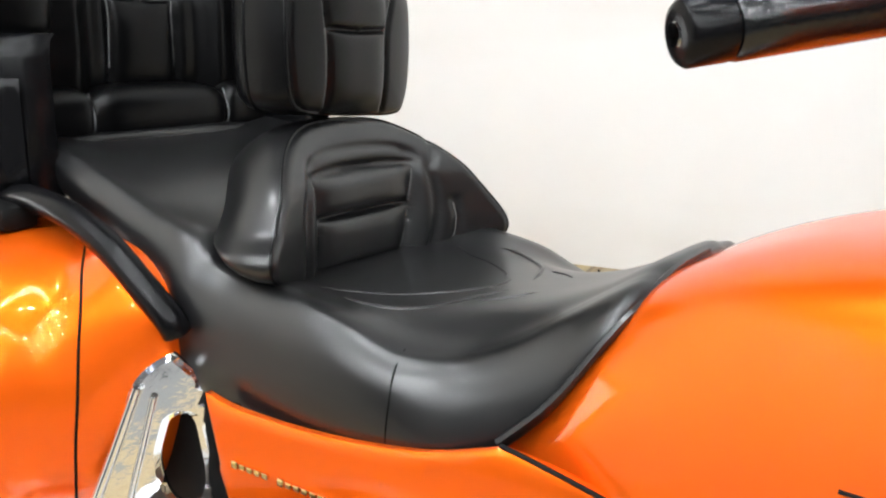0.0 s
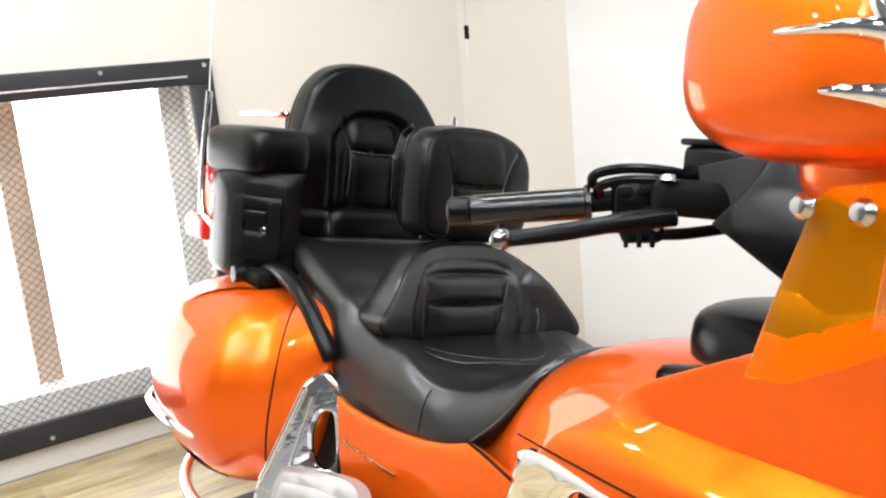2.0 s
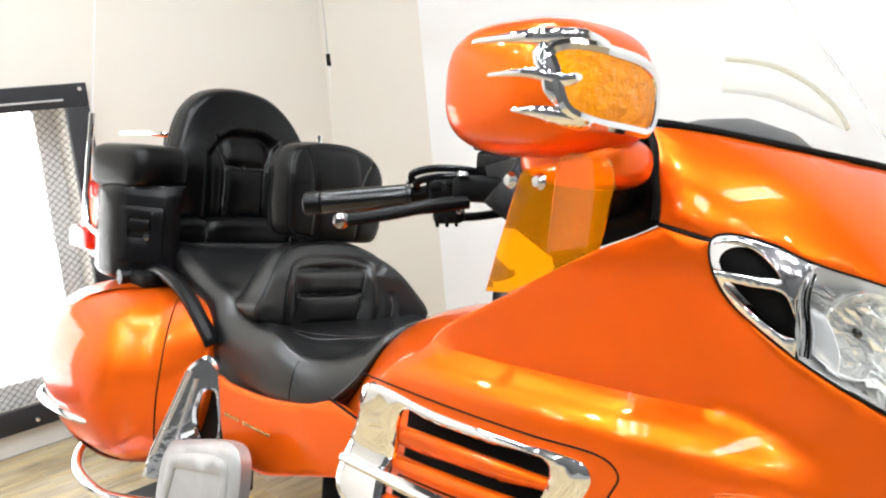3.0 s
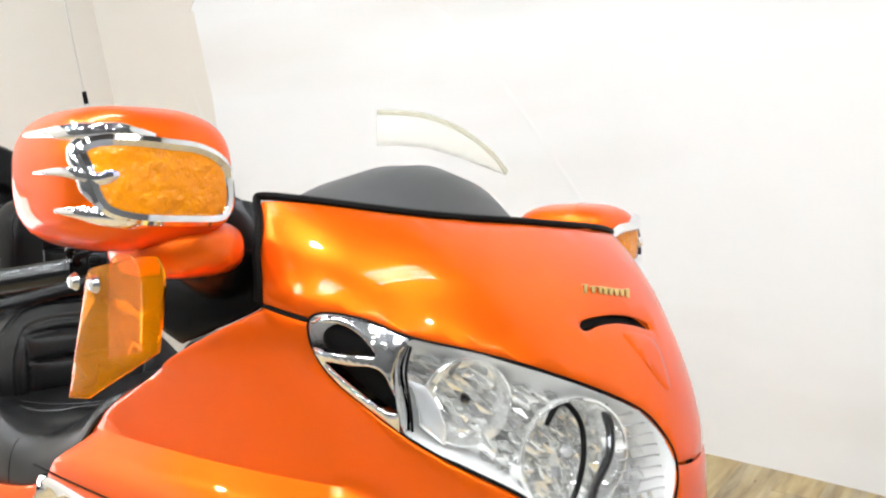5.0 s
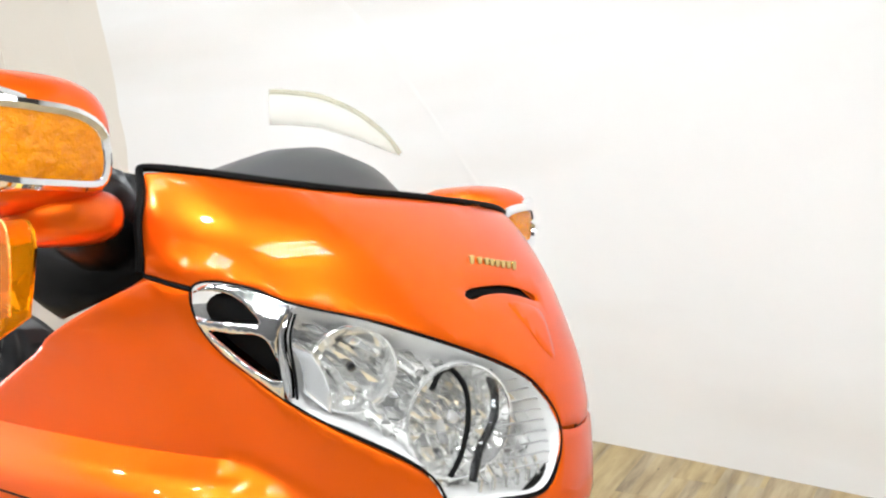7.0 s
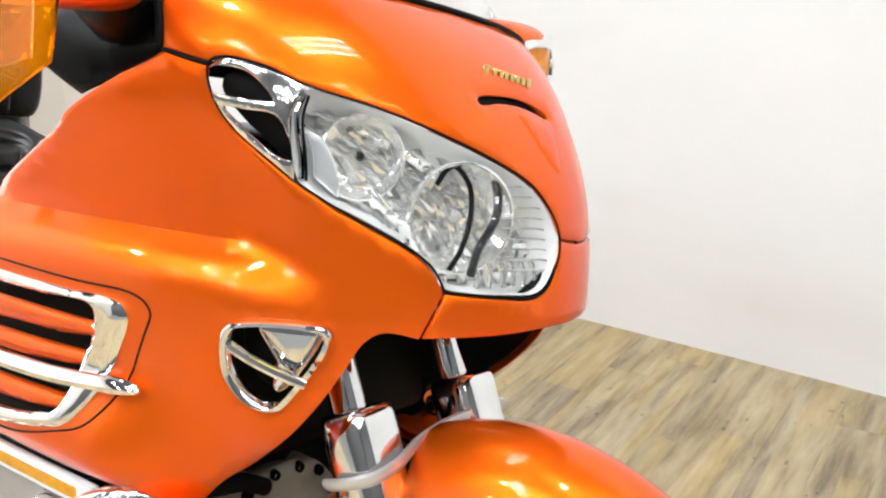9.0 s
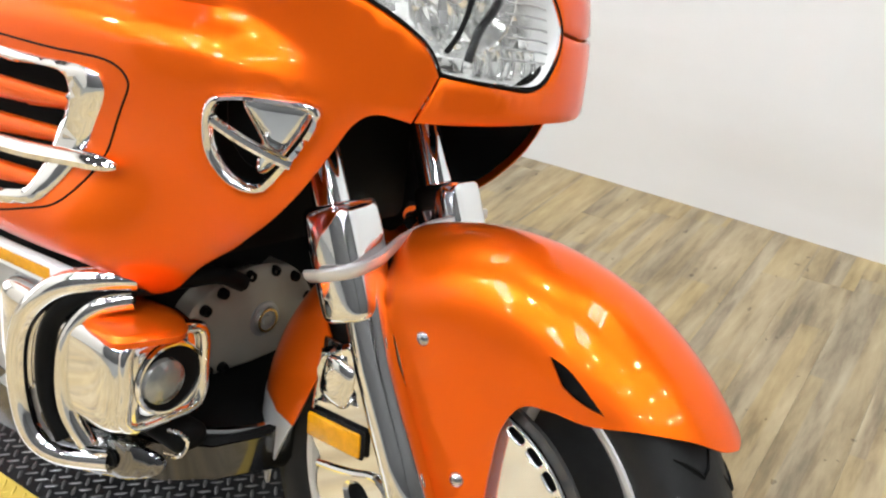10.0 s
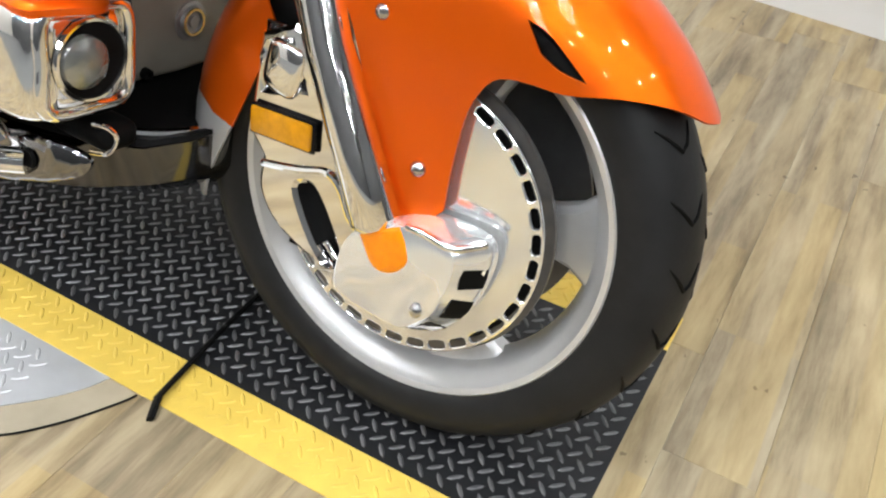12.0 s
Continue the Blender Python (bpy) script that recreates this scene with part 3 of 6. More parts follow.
def onto(bm_tree, pts, way=(0, 1, 0), start=-1.0, lift=0.0):
    """Lays points (x, z) onto a form seen from its right side."""
    out = []
    for x, z in pts:
        hit, nor, *_ = bm_tree.ray_cast(V((x, start, z)), V(way))
        if hit:
            out.append(hit + nor * lift if nor.y < 0 else hit - nor * lift)
    return out


# the fairing's outer form: half-width over the way back from the nose, height by height
KZ = [0.40, 0.48, 0.56, 0.64, 0.72, 0.78, 0.86, 0.94, 1.00, 1.04, 1.08, 1.12, 1.16]
NOSE = [0.00, 0.02, 0.02, 0.02, 0.02, 0.02, 0.012, -0.012, -0.05, -0.082, -0.125, -0.18, -0.25]
WIDE = [0.02, 0.08, 0.155, 0.215, 0.25, 0.263, 0.265, 0.262, 0.272, 0.282, 0.285, 0.285, 0.285]
BLUNT = [0.10, 0.10, 0.10, 0.10, 0.10, 0.10, 0.09, 0.07, 0.055, 0.05, 0.04, 0.035, 0.03]
FLARE = [0.20, 0.20, 0.22, 0.25, 0.25, 0.25, 0.28, 0.40, 0.52, 0.52, 0.48, 0.40, 0.35]
SLOPES = {id(k): np.gradient(np.array(k), np.array(KZ)) for k in (NOSE, WIDE, BLUNT, FLARE)}


def ease(k, z):
    i = min(max(int(np.searchsorted(KZ, z)) - 1, 0), len(KZ) - 2)
    h = KZ[i + 1] - KZ[i]
    t = min(max((z - KZ[i]) / h, -0.5), 1.5)
    m = SLOPES[id(k)]
    return (2 * t**3 - 3 * t**2 + 1) * k[i] + (t**3 - 2 * t**2 + t) * h * m[i] + (-2 * t**3 + 3 * t**2) * k[i + 1] + (t**3 - t**2) * h * m[i + 1]


def body(a, z):
    u = -a
    d = u * u
    y = ease(WIDE, z) * (1 - math.exp(-((d / ease(BLUNT, z)) ** 0.6))) + ease(FLARE, z) * 0.3 * (1 - math.exp(-d / 0.3))
    ridge = 0.842 - 0.5 * max(0, 0.49 - abs(u)) ** 1.3
    t = min(max((z - ridge + 0.028) / 0.044, 0), 1)
    w = min(max((abs(u) - 0.34) / 0.15, 0), 1)
    y += (0.020 - 0.043 * t * t * (3 - 2 * t)) * w * w * (3 - 2 * w)
    w = min(max((abs(u) - 0.48) / 0.16, 0), 1)
    t = min(max((0.70 - z) / 0.14, 0), 1)
    y += 0.095 * w * w * (3 - 2 * w) * t * t * (3 - 2 * t)
    if u < 0:
        k = min(max((z - 0.84) / 0.16, 0), 1)
        y *= 1 - 0.11 * k * k * (3 - 2 * k)
    return V((ease(NOSE, z) - d, -math.copysign(y, u), z))


def cowl(name, outline, mat, parent, holes=(), label="", thick=0.004, lift=0.0, step=0.016, roll=0.002, inset=None):
    flip = lambda pts: [(-u, z) for u, z in pts]
    bm = skin(body, flip(outline), [flip(h) for h in holes], thick, step, roll, lift, su=1.3)
    return part(name, bm, mat, parent, label, angle=50)


def bead(name, outline, radius, mat, parent, lift=0.0, label="", closed=True, flat=1.0):
    """A round strip that runs along a line on the fairing."""
    pts = []
    for q in spline([(-u, z, 0) for u, z in outline], 5, closed):
        e = 1e-3
        n = (body(q[0] + e, q[1]) - body(q[0] - e, q[1])).cross(body(q[0], q[1] + e) - body(q[0], q[1] - e)).normalized()
        pts.append(body(q[0], q[1]) + n * lift)
    return part(name, tube(pts, radius, 8, wrap=closed, flat=flat), mat, parent, label)


two = lambda *p: [q for q in p for _ in (0, 1)]
LAMP_TOP = [(0.35, 1.036), (0.313, 1.029), (0.282, 1.014), (0.195, 0.990), (0.078, 0.941), (0.035, 0.912)]
LAMP_LOW = [(0.03, 0.836), (0.07, 0.814), (0.137, 0.816), (0.224, 0.823), (0.224, 0.823), (0.238, 0.847), (0.269, 0.867), (0.328, 0.894), (0.378, 0.922), (0.404, 0.945), (0.417, 0.970), (0.405, 1.003)]
SLOT = [(0.076, 1.012), (0.060, 1.018), (0.010, 1.018), (-0.035, 1.013), (-0.070, 1.003), (-0.072, 0.995), (-0.030, 1.004), (0.010, 1.009), (0.045, 1.010), (0.070, 1.007)]
upper = cowl("upper_cowl", [(0.300, 1.141), (0.318, 1.137), (0.336, 1.122), (0.378, 1.088)] + two((0.431, 1.041), (0.381, 1.030)) + LAMP_TOP + two((0.004, 0.872)) + [(-0.06, 0.866), (-0.115, 0.862)] + two((-0.42, 0.862), (-0.431, 1.030), (-0.310, 1.085)) + [(-0.15, 1.098), (0.0, 1.110), (0.12, 1.121), (0.24, 1.137)], PAINT, bike, [SLOT])
part("air_slot", skin(body, [(-0.002 - (u - 0.002) * 1.2, 1.008 + (z - 1.008) * 2.6) for u, z in SLOT], thick=0.003, step=0.01, lift=-0.0075), DARK, upper, "black air slot in the nose")
bead("trim", [(0.433, 1.0435), (0.405, 1.067), (0.380, 1.090), (0.338, 1.1245), (0.320, 1.139), (0.302, 1.1445), (0.24, 1.139), (0.12, 1.123), (0.0, 1.112), (-0.15, 1.100), (-0.29, 1.087)], 0.0042, DARK, upper, 0.0, "black windscreen seal", False)
bead("panel_seam", [(0.383, 1.0285), (0.408, 1.0335), (0.432, 1.0400)], 0.0024, DARK, upper, -0.001, "", False)
cowl("nose_lip", [(0.020, 1.000), (0.010, 0.975), (-0.010, 0.950), (-0.035, 0.935), (-0.052, 0.950), (-0.064, 0.985), (-0.02, 1.000)], PAINT, upper, (), "shaped lip under the air slot", 0.005, 0.0015, 0.012, 0.0035)
# badge letters as plain gilt bars
for k in range(8):
    u = 0.034 - 0.0125 * k
    p = body(-u, 1.0445 - 0.0015 * k)
    part("badge_bar", box((p.x + 0.002, p.y, p.z), (0.005, 0.0085, 0.0105 if k in (0, 7) else 0.0085), 0.0012, bm=bmesh.new()), GOLD, upper, "gilt badge")
chin = cowl("chin_cowl", two((0.004, 0.869)) + [(0.03, 0.833), (0.07, 0.811), (0.137, 0.813)] + two((0.223, 0.820), (0.258, 0.774)) + [(0.15, 0.776), (0.054, 0.778), (0.0, 0.778), (-0.054, 0.777)] + two((-0.26, 0.774), (-0.42, 0.79), (-0.42, 0.859)) + [(-0.115, 0.859)], PAINT, bike)
GRILLE = [(0.850, 0.787), (0.766, 0.778), (0.682, 0.776), (0.612, 0.777), (0.596, 0.764), (0.600, 0.742), (0.628, 0.694), (0.665, 0.622), (0.707, 0.602), (0.769, 0.588), (0.850, 0.590), (0.890, 0.620), (0.893, 0.673), (0.871, 0.731)]
INNER = [(0.808, 0.766), (0.769, 0.763), (0.700, 0.763), (0.652, 0.766), (0.638, 0.755), (0.649, 0.719), (0.669, 0.690), (0.684, 0.632), (0.706, 0.618), (0.766, 0.605), (0.820, 0.612), (0.834, 0.660), (0.824, 0.712)]
VENT = [(0.483, 0.768), (0.463, 0.779), (0.422, 0.783), (0.372, 0.778), (0.377, 0.753), (0.408, 0.712), (0.437, 0.683), (0.468, 0.684), (0.488, 0.710), (0.490, 0.741)]
side = cowl("side_cowl", two((0.226, 0.820)) + [(0.240, 0.844), (0.269, 0.864), (0.328, 0.891), (0.379, 0.919), (0.407, 0.943), (0.420, 0.969), (0.408, 1.002)] + two((0.384, 1.027), (0.431, 1.039)) + [(0.512, 1.012), (0.61, 0.973), (0.645, 0.955), (0.713, 0.920), (0.778, 0.878), (0.818, 0.826), (0.850, 0.776), (0.872, 0.731), (0.890, 0.673), (0.886, 0.62)] + two((0.865, 0.560)) + [(0.83, 0.548), (0.78, 0.546), (0.70, 0.548), (0.634, 0.553), (0.612, 0.535), (0.600, 0.518), (0.571, 0.530), (0.531, 0.573), (0.488, 0.607), (0.433, 0.651), (0.392, 0.693), (0.358, 0.735), (0.334, 0.765), (0.305, 0.778)] + two((0.262, 0.773)), PAINT, bike, [INNER, VENT])
left = cowl("side_cowl", two((-0.262, 0.772), (-0.425, 0.79), (-0.425, 1.039)) + [(-0.512, 1.012), (-0.645, 0.955), (-0.778, 0.882), (-0.86, 0.776)] + two((-0.95, 0.56)) + [(-0.87, 0.44), (-0.71, 0.43), (-0.53, 0.575), (-0.392, 0.693), (-0.334, 0.765)], PAINT, bike, step=0.03)
cowl("inner_liner", two((-0.264, 0.776), (-0.420, 0.80), (-0.420, 1.02)) + [(-0.512, 1.0), (-0.645, 0.945), (-0.76, 0.88), (-0.85, 0.776)] + two((-0.94, 0.57)) + [(-0.87, 0.45), (-0.71, 0.44), (-0.53, 0.58), (-0.392, 0.70), (-0.336, 0.768)], DARK, left, (), "black liner inside the fairing", 0.003, -0.010, 0.03)
cowl("inner_liner", two((0.2, 0.782), (-0.25, 0.782)) + two((-0.25, 0.85), (0.0, 0.85)), DARK, chin, (), "black liner under the nose", 0.003, -0.012, 0.03)
bead("seam", [(0.86, 0.797), (0.76, 0.791), (0.66, 0.788), (0.590, 0.788), (0.568, 0.772), (0.578, 0.745), (0.604, 0.696), (0.642, 0.628), (0.686, 0.603), (0.76, 0.577), (0.86, 0.572)], 0.0013, DARK, side, 0.0, "", False)
# chrome grille with amber slats
grille = cowl("grille", GRILLE, CHROME, bike, [INNER], "chrome grille frame with orange slats", 0.012, 0.007, 0.012, 0.005)
cowl("grille_mesh", [(0.74 + (u - 0.74) * (1.15 if u < 0.74 else 1.1), 0.69 + (z - 0.69) * 1.12) for u, z in INNER], DARK, grille, (), "dark mesh", 0.003, -0.030, 0.03)
for top, low in (([(0.846, 0.732), (0.776, 0.735), (0.634, 0.735)], [(0.637, 0.719), (0.787, 0.704), (0.850, 0.706)]), ([(0.850, 0.688), (0.76, 0.690), (0.660, 0.694)], [(0.668, 0.680), (0.76, 0.670), (0.850, 0.668)]), ([(0.845, 0.640), (0.76, 0.643), (0.682, 0.647)], [(0.676, 0.630), (0.76, 0.618), (0.845, 0.614)])):
    cowl("slat", two(top[0]) + top[1:2] + two(top[2], low[0]) + low[1:2] + two(low[2]), PAINT, grille, (), "orange slat", 0.010, -0.004, 0.010, 0.005)
bead("chrome_bar", [(0.888, 0.660), (0.785, 0.660), (0.698, 0.664), (0.627, 0.673), (0.588, 0.677)], [0.008] * 4 + [0.0105] * 13 + [0.0095, 0.008, 0.006, 0.003], CHROME, grille, 0.010, "chrome spear bar", False, 0.8)
# lower triangular chrome duct
duct = cowl("air_duct", VENT, CHROME, bike, [[(0.430 + (u - 0.430) * 0.84, 0.735 + (z - 0.735) * 0.84) for u, z in VENT]], "chrome-rimmed triangular air duct", 0.016, 0.005, 0.01, 0.004)
cowl("duct_back", [(0.430 + (u - 0.430) * 0.95, 0.735 + (z - 0.735) * 0.95) for u, z in VENT], DARK, duct, (), "", 0.003, -0.04, 0.02)
cowl("scoop", [(0.452, 0.770), (0.42, 0.775), (0.383, 0.771), (0.388, 0.752), (0.414, 0.716), (0.437, 0.694), (0.445, 0.70), (0.435, 0.73)], CHROME, duct, (), "chrome scoop", 0.006, -0.014, 0.01, 0.004)
bead("duct_bar", [(0.478, 0.750), (0.45, 0.735), (0.42, 0.722), (0.402, 0.716)], 0.006, CHROME, duct, -0.002, "", False)
# headlight: lens over bright reflectors, with a vented chrome end
lampu = cowl("headlight", two((0.281, 1.012)) + [(0.195, 0.988), (0.078, 0.939), (0.036, 0.910)] + two((0.006, 0.872)) + [(0.032, 0.838), (0.07, 0.817), (0.137, 0.818)] + two((0.223, 0.825)) + [(0.237, 0.848), (0.268, 0.869), (0.327, 0.896)] + two((0.377, 0.923)) + [(0.333, 0.979)], CLEAR, bike, (), "clear headlight lens over chromed reflectors", 0.003, -0.001, 0.02)
lampu.visible_shadow = False
HOUSE = [(0.281, 1.012), (0.195, 0.988), (0.078, 0.939), (0.036, 0.910), (0.006, 0.872), (0.032, 0.838), (0.07, 0.817), (0.137, 0.818), (0.223, 0.825), (0.237, 0.848), (0.268, 0.869), (0.327, 0.896), (0.377, 0.923), (0.333, 0.979)]


def wall_ring(lift, shrink):
    out = []
    for q in spline([(-0.19 - (u - 0.19) * shrink, 0.91 + (z - 0.91) * shrink, 0) for u, z in HOUSE], 4, True):
        e = 1e-3
        n = (body(q[0] + e, q[1]) - body(q[0] - e, q[1])).cross(body(q[0], q[1] + e) - body(q[0], q[1] - e)).normalized()
        out.append(body(q[0], q[1]) + n * lift)
    return out


part("lamp_housing", loft([wall_ring(-0.003, 1.0), wall_ring(-0.02, 0.97), wall_ring(-0.056, 0.93)], caps=False), HOUSING, lampu, "bright inner housing")
bead("gasket", [(0.381, 1.029)] + LAMP_TOP + [(0.004, 0.872)] + LAMP_LOW, 0.0013, DARK, lampu, -0.001, "black gasket")


def bowl(u, z, r, depth, tilt=0.0):
    """A round reflector bowl that looks forward out of the headlight."""
    p = body(-u, z)
    m = Matrix.Translation(p + V((-0.012, 0.022, 0))) @ pose(0, 0, 0, 0, 90, -38 + tilt)
    prof = [(r * 0.16, -depth)] + [(r * t, -depth * (1 - t * t)) for t in (0.35, 0.55, 0.75, 0.9, 1.0)]
    b = part("bowl", lathe(prof, m, 36), REFLECT, lampu, "round reflector bowl")
    part("bowl_edge", lathe([(r, 0.0), (r * 1.03, 0.0022), (r * 1.07, 0.0012), (r * 1.08, -0.006)], m, 40), REFLECT, b, "bright edge of the bowl")
    part("bulb", lathe([(0, -depth * 0.25), (r * 0.10, -depth * 0.3), (r * 0.13, -depth * 0.5), (r * 0.13, -depth)], m, 16), SATIN if r > 0.04 else DARKCHROME, b)


bowl(0.290, 0.948, 0.040, 0.034)
bowl(0.190, 0.892, 0.054, 0.045, 10)
# stepped facets of the reflector, each with its own tilt
rnd = random.Random(11)
fm = bmesh.new()
ring2 = [(-u, z) for u, z in HOUSE]
for i in range(24):
    for j in range(16):
        u0, z0 = 0.005 + 0.0165 * i, 0.812 + 0.0135 * j + 0.004 * (i % 2)
        if not inside((-(u0 + 0.008), z0 + 0.0065), ring2):
            continue
        tilt = [rnd.uniform(-0.006, 0.006) for _ in range(4)]
        vs = []
        for (du, dz), t in zip(((0, 0), (0.0160, 0), (0.0160, 0.0130), (0, 0.0130)), tilt):
            q = (-(u0 + du), z0 + dz)
            e = 1e-3
            n = (body(q[0] + e, q[1]) - body(q[0] - e, q[1])).cross(body(q[0], q[1] + e) - body(q[0], q[1] - e)).normalized()
            vs.append(fm.verts.new(body(*q) + n * (-0.038 + t)))
        fm.faces.new(vs)
tagged(part("reflector_facets", fm, REFLECT, lampu, "stepped chrome facets", smooth=False), "stepped chrome facets", kind="stuff")
cowl("reflector", [(0.95 * u + 0.0095, 0.95 * z + 0.0455) for u, z in HOUSE], HOUSING, lampu, (), "chromed reflector", 0.003, -0.050, 0.02)
# the cream inner wall beside the first bowl, and dark joints
cowl("chamber_wall", two((0.331, 0.975)) + [(0.338, 0.955)] + two((0.362, 0.925), (0.338, 0.906)) + [(0.322, 0.935)] + two((0.312, 0.966)), HAZY, lampu, (), "smooth bright chamber wall", 0.004, -0.014, 0.012, 0.002)
bead("divider", [(0.292, 1.008), (0.325, 0.982), (0.352, 0.950), (0.372, 0.925)], 0.0034, CHROME, lampu, -0.005, "bright upright divider", False)
bead("joint", [(0.288, 1.006), (0.320, 0.980), (0.347, 0.949), (0.367, 0.923)], 0.0014, DARK, lampu, -0.006, "", False)
for pts, r, lab in (([(0.197, 0.929), (0.172, 0.945), (0.154, 0.947), (0.149, 0.927), (0.166, 0.892), (0.19, 0.862), (0.212, 0.843)], 0.0028, "dark curved reflector edge"), ([(0.103, 0.942), (0.110, 0.915), (0.127, 0.891), (0.161, 0.864), (0.180, 0.836)], 0.0046, "grey curved divider")):
    bead("rim_line", pts, r, DARK if r < 0.004 else DARKCHROME, lampu, -0.012, lab, False)
for k in range(9):
    z = 0.930 - 0.011 * k
    bead("flute", [(0.095 + 0.004 * k, z), (0.07 + 0.002 * k, z - 0.001), (0.045, z - 0.002), (0.028, z - 0.004)], 0.0011, ALLOY, lampu, -0.012, "", False)
for k in range(6):
    u = 0.055 + 0.022 * k
    bead("flute", [(u + 0.006, 0.850), (u, 0.836), (u + 0.004, 0.824)], 0.0028, REFLECT, lampu, -0.016, "", False)
for u, z, w in ((0.235, 0.975, 0.02), (0.20, 0.955, 0.022), (0.225, 0.905, 0.02), (0.25, 0.885, 0.018), (0.285, 0.905, 0.014)):
    cowl("facet", two((u + w, z + 0.006), (u, z + 0.014), (u - w, z - 0.002), (u, z - 0.012)), REFLECT, lampu, (), "", 0.006, -0.026 + 0.2 * w, 0.012, 0.004)
VENTEND = two((0.380, 1.027)) + [(0.35, 1.034), (0.313, 1.027)] + two((0.285, 1.012)) + [(0.335, 0.979)] + two((0.380, 0.924)) + [(0.403, 0.946), (0.415, 0.970), (0.404, 1.002)]
S1 = [(0.4035, 1.002), (0.397, 1.014), (0.377, 1.0265), (0.340, 1.0235), (0.333, 0.999), (0.352, 0.9975), (0.378, 0.9985)]
S2 = [(0.404, 0.989), (0.378, 0.988), (0.345, 0.985), (0.350, 0.966), (0.364, 0.944), (0.388, 0.947), (0.403, 0.970)]
vent = cowl("lamp_vent", VENTEND, CAST_CHROME, bike, [S1, S2], "chrome vent beside the headlight with two dark slots", 0.004, 0.001, 0.006, 0.0012)
cowl("vent_back", [(0.40, 1.005), (0.35, 1.028), (0.31, 1.02), (0.33, 0.98), (0.376, 0.935), (0.408, 0.965)], DARK, vent, (), "", 0.003, -0.014, 0.02)
cowl("inner_trim", two((0.31, 1.147)) + [(0.378, 1.09)] + two((0.435, 1.041)) + [(0.50, 1.018)] + two((0.590, 0.984), (0.625, 1.05), (0.50, 1.14), (0.40, 1.165)), BLACK, bike, (), "black inner fairing trim", 0.006, -0.012, 0.02)

# windscreen, its vent, and the dark instrument hood behind it
def screen(a, b):
    return V((-0.205 - 1.1 * a * a - 0.62 * b, -a, 1.105 + 0.28 * a * a + b * 0.78))


ws = part("windscreen", skin(screen, two((-0.30, 0.0)) + [(-0.15, 0.0), (0, 0.0), (0.15, 0.0)] + two((0.30, 0.0)) + [(0.29, 0.20), (0.22, 0.36), (0.12, 0.41), (0, 0.42), (-0.12, 0.41), (-0.22, 0.36), (-0.29, 0.20)], thick=0.003, step=0.05), WINDSCREEN, bike, "clear windscreen")
ws.visible_shadow = False
VENT_ROWS = [V(q) for q in ((-0.394, -0.036, 1.206), (-0.378, -0.014, 1.206), (-0.356, 0.018, 1.203), (-0.330, 0.055, 1.190), (-0.308, 0.086, 1.176), (-0.296, 0.104, 1.168))]
VENT_TOPS = [1.248, 1.2475, 1.243, 1.225, 1.197, 1.171]
out = V((0.81, -0.58, 0.0))
pane = part("vent_pane", loft([[q + out * (0.012 * x * f) + V((0, 0, (top - q.z) * h)) for x, h in ((0, 0), (0.7, 0.12), (1, 0.4), (0.9, 0.7), (0.4, 0.95), (0, 1), (-0.25, 0.9), (-0.25, 0.1))] for q, top, f in zip(VENT_ROWS, VENT_TOPS, (0.9, 1, 1, 1, 0.8, 0.3))]), material("frosted_pane", (0.95, 0.94, 0.88), rough=0.12, trans=0.80, ior=1.14), ws, "frosted windscreen vent")
part("pane_top", tube(spline([V((q.x, q.y, top)) + out * 0.004 for q, top in zip(VENT_ROWS, VENT_TOPS)], 4), 0.0035, 8), material("olive_tinted_acrylic", (0.78, 0.76, 0.62), rough=0.12, trans=0.75, ior=1.2), pane, "olive tinted upper edge")
part("instrument_hood", loft([[V((x, 0.02 + w * t, 1.118 + lift - 0.03 * t + h * max(0.0, 1 - (abs(t - 0.34) / 0.66) ** 2.0) ** 1.2 - 0.055 * t * t)) for t in [-1 + k / 12 for k in range(25)]] + [V((x, 0.02 + w * 0.95, 1.03)), V((x, 0.02 - w * 0.95, 1.055))] for x, w, h, lift in ((-0.60, 0.27, 0.02, 0.0), (-0.55, 0.275, 0.05, 0.01), (-0.48, 0.275, 0.066, 0.012), (-0.42, 0.27, 0.070, 0.008), (-0.36, 0.25, 0.060, 0.0), (-0.315, 0.22, 0.040, -0.008), (-0.28, 0.18, 0.012, -0.016))]), HOOD, bike, "dark grey instrument hood")

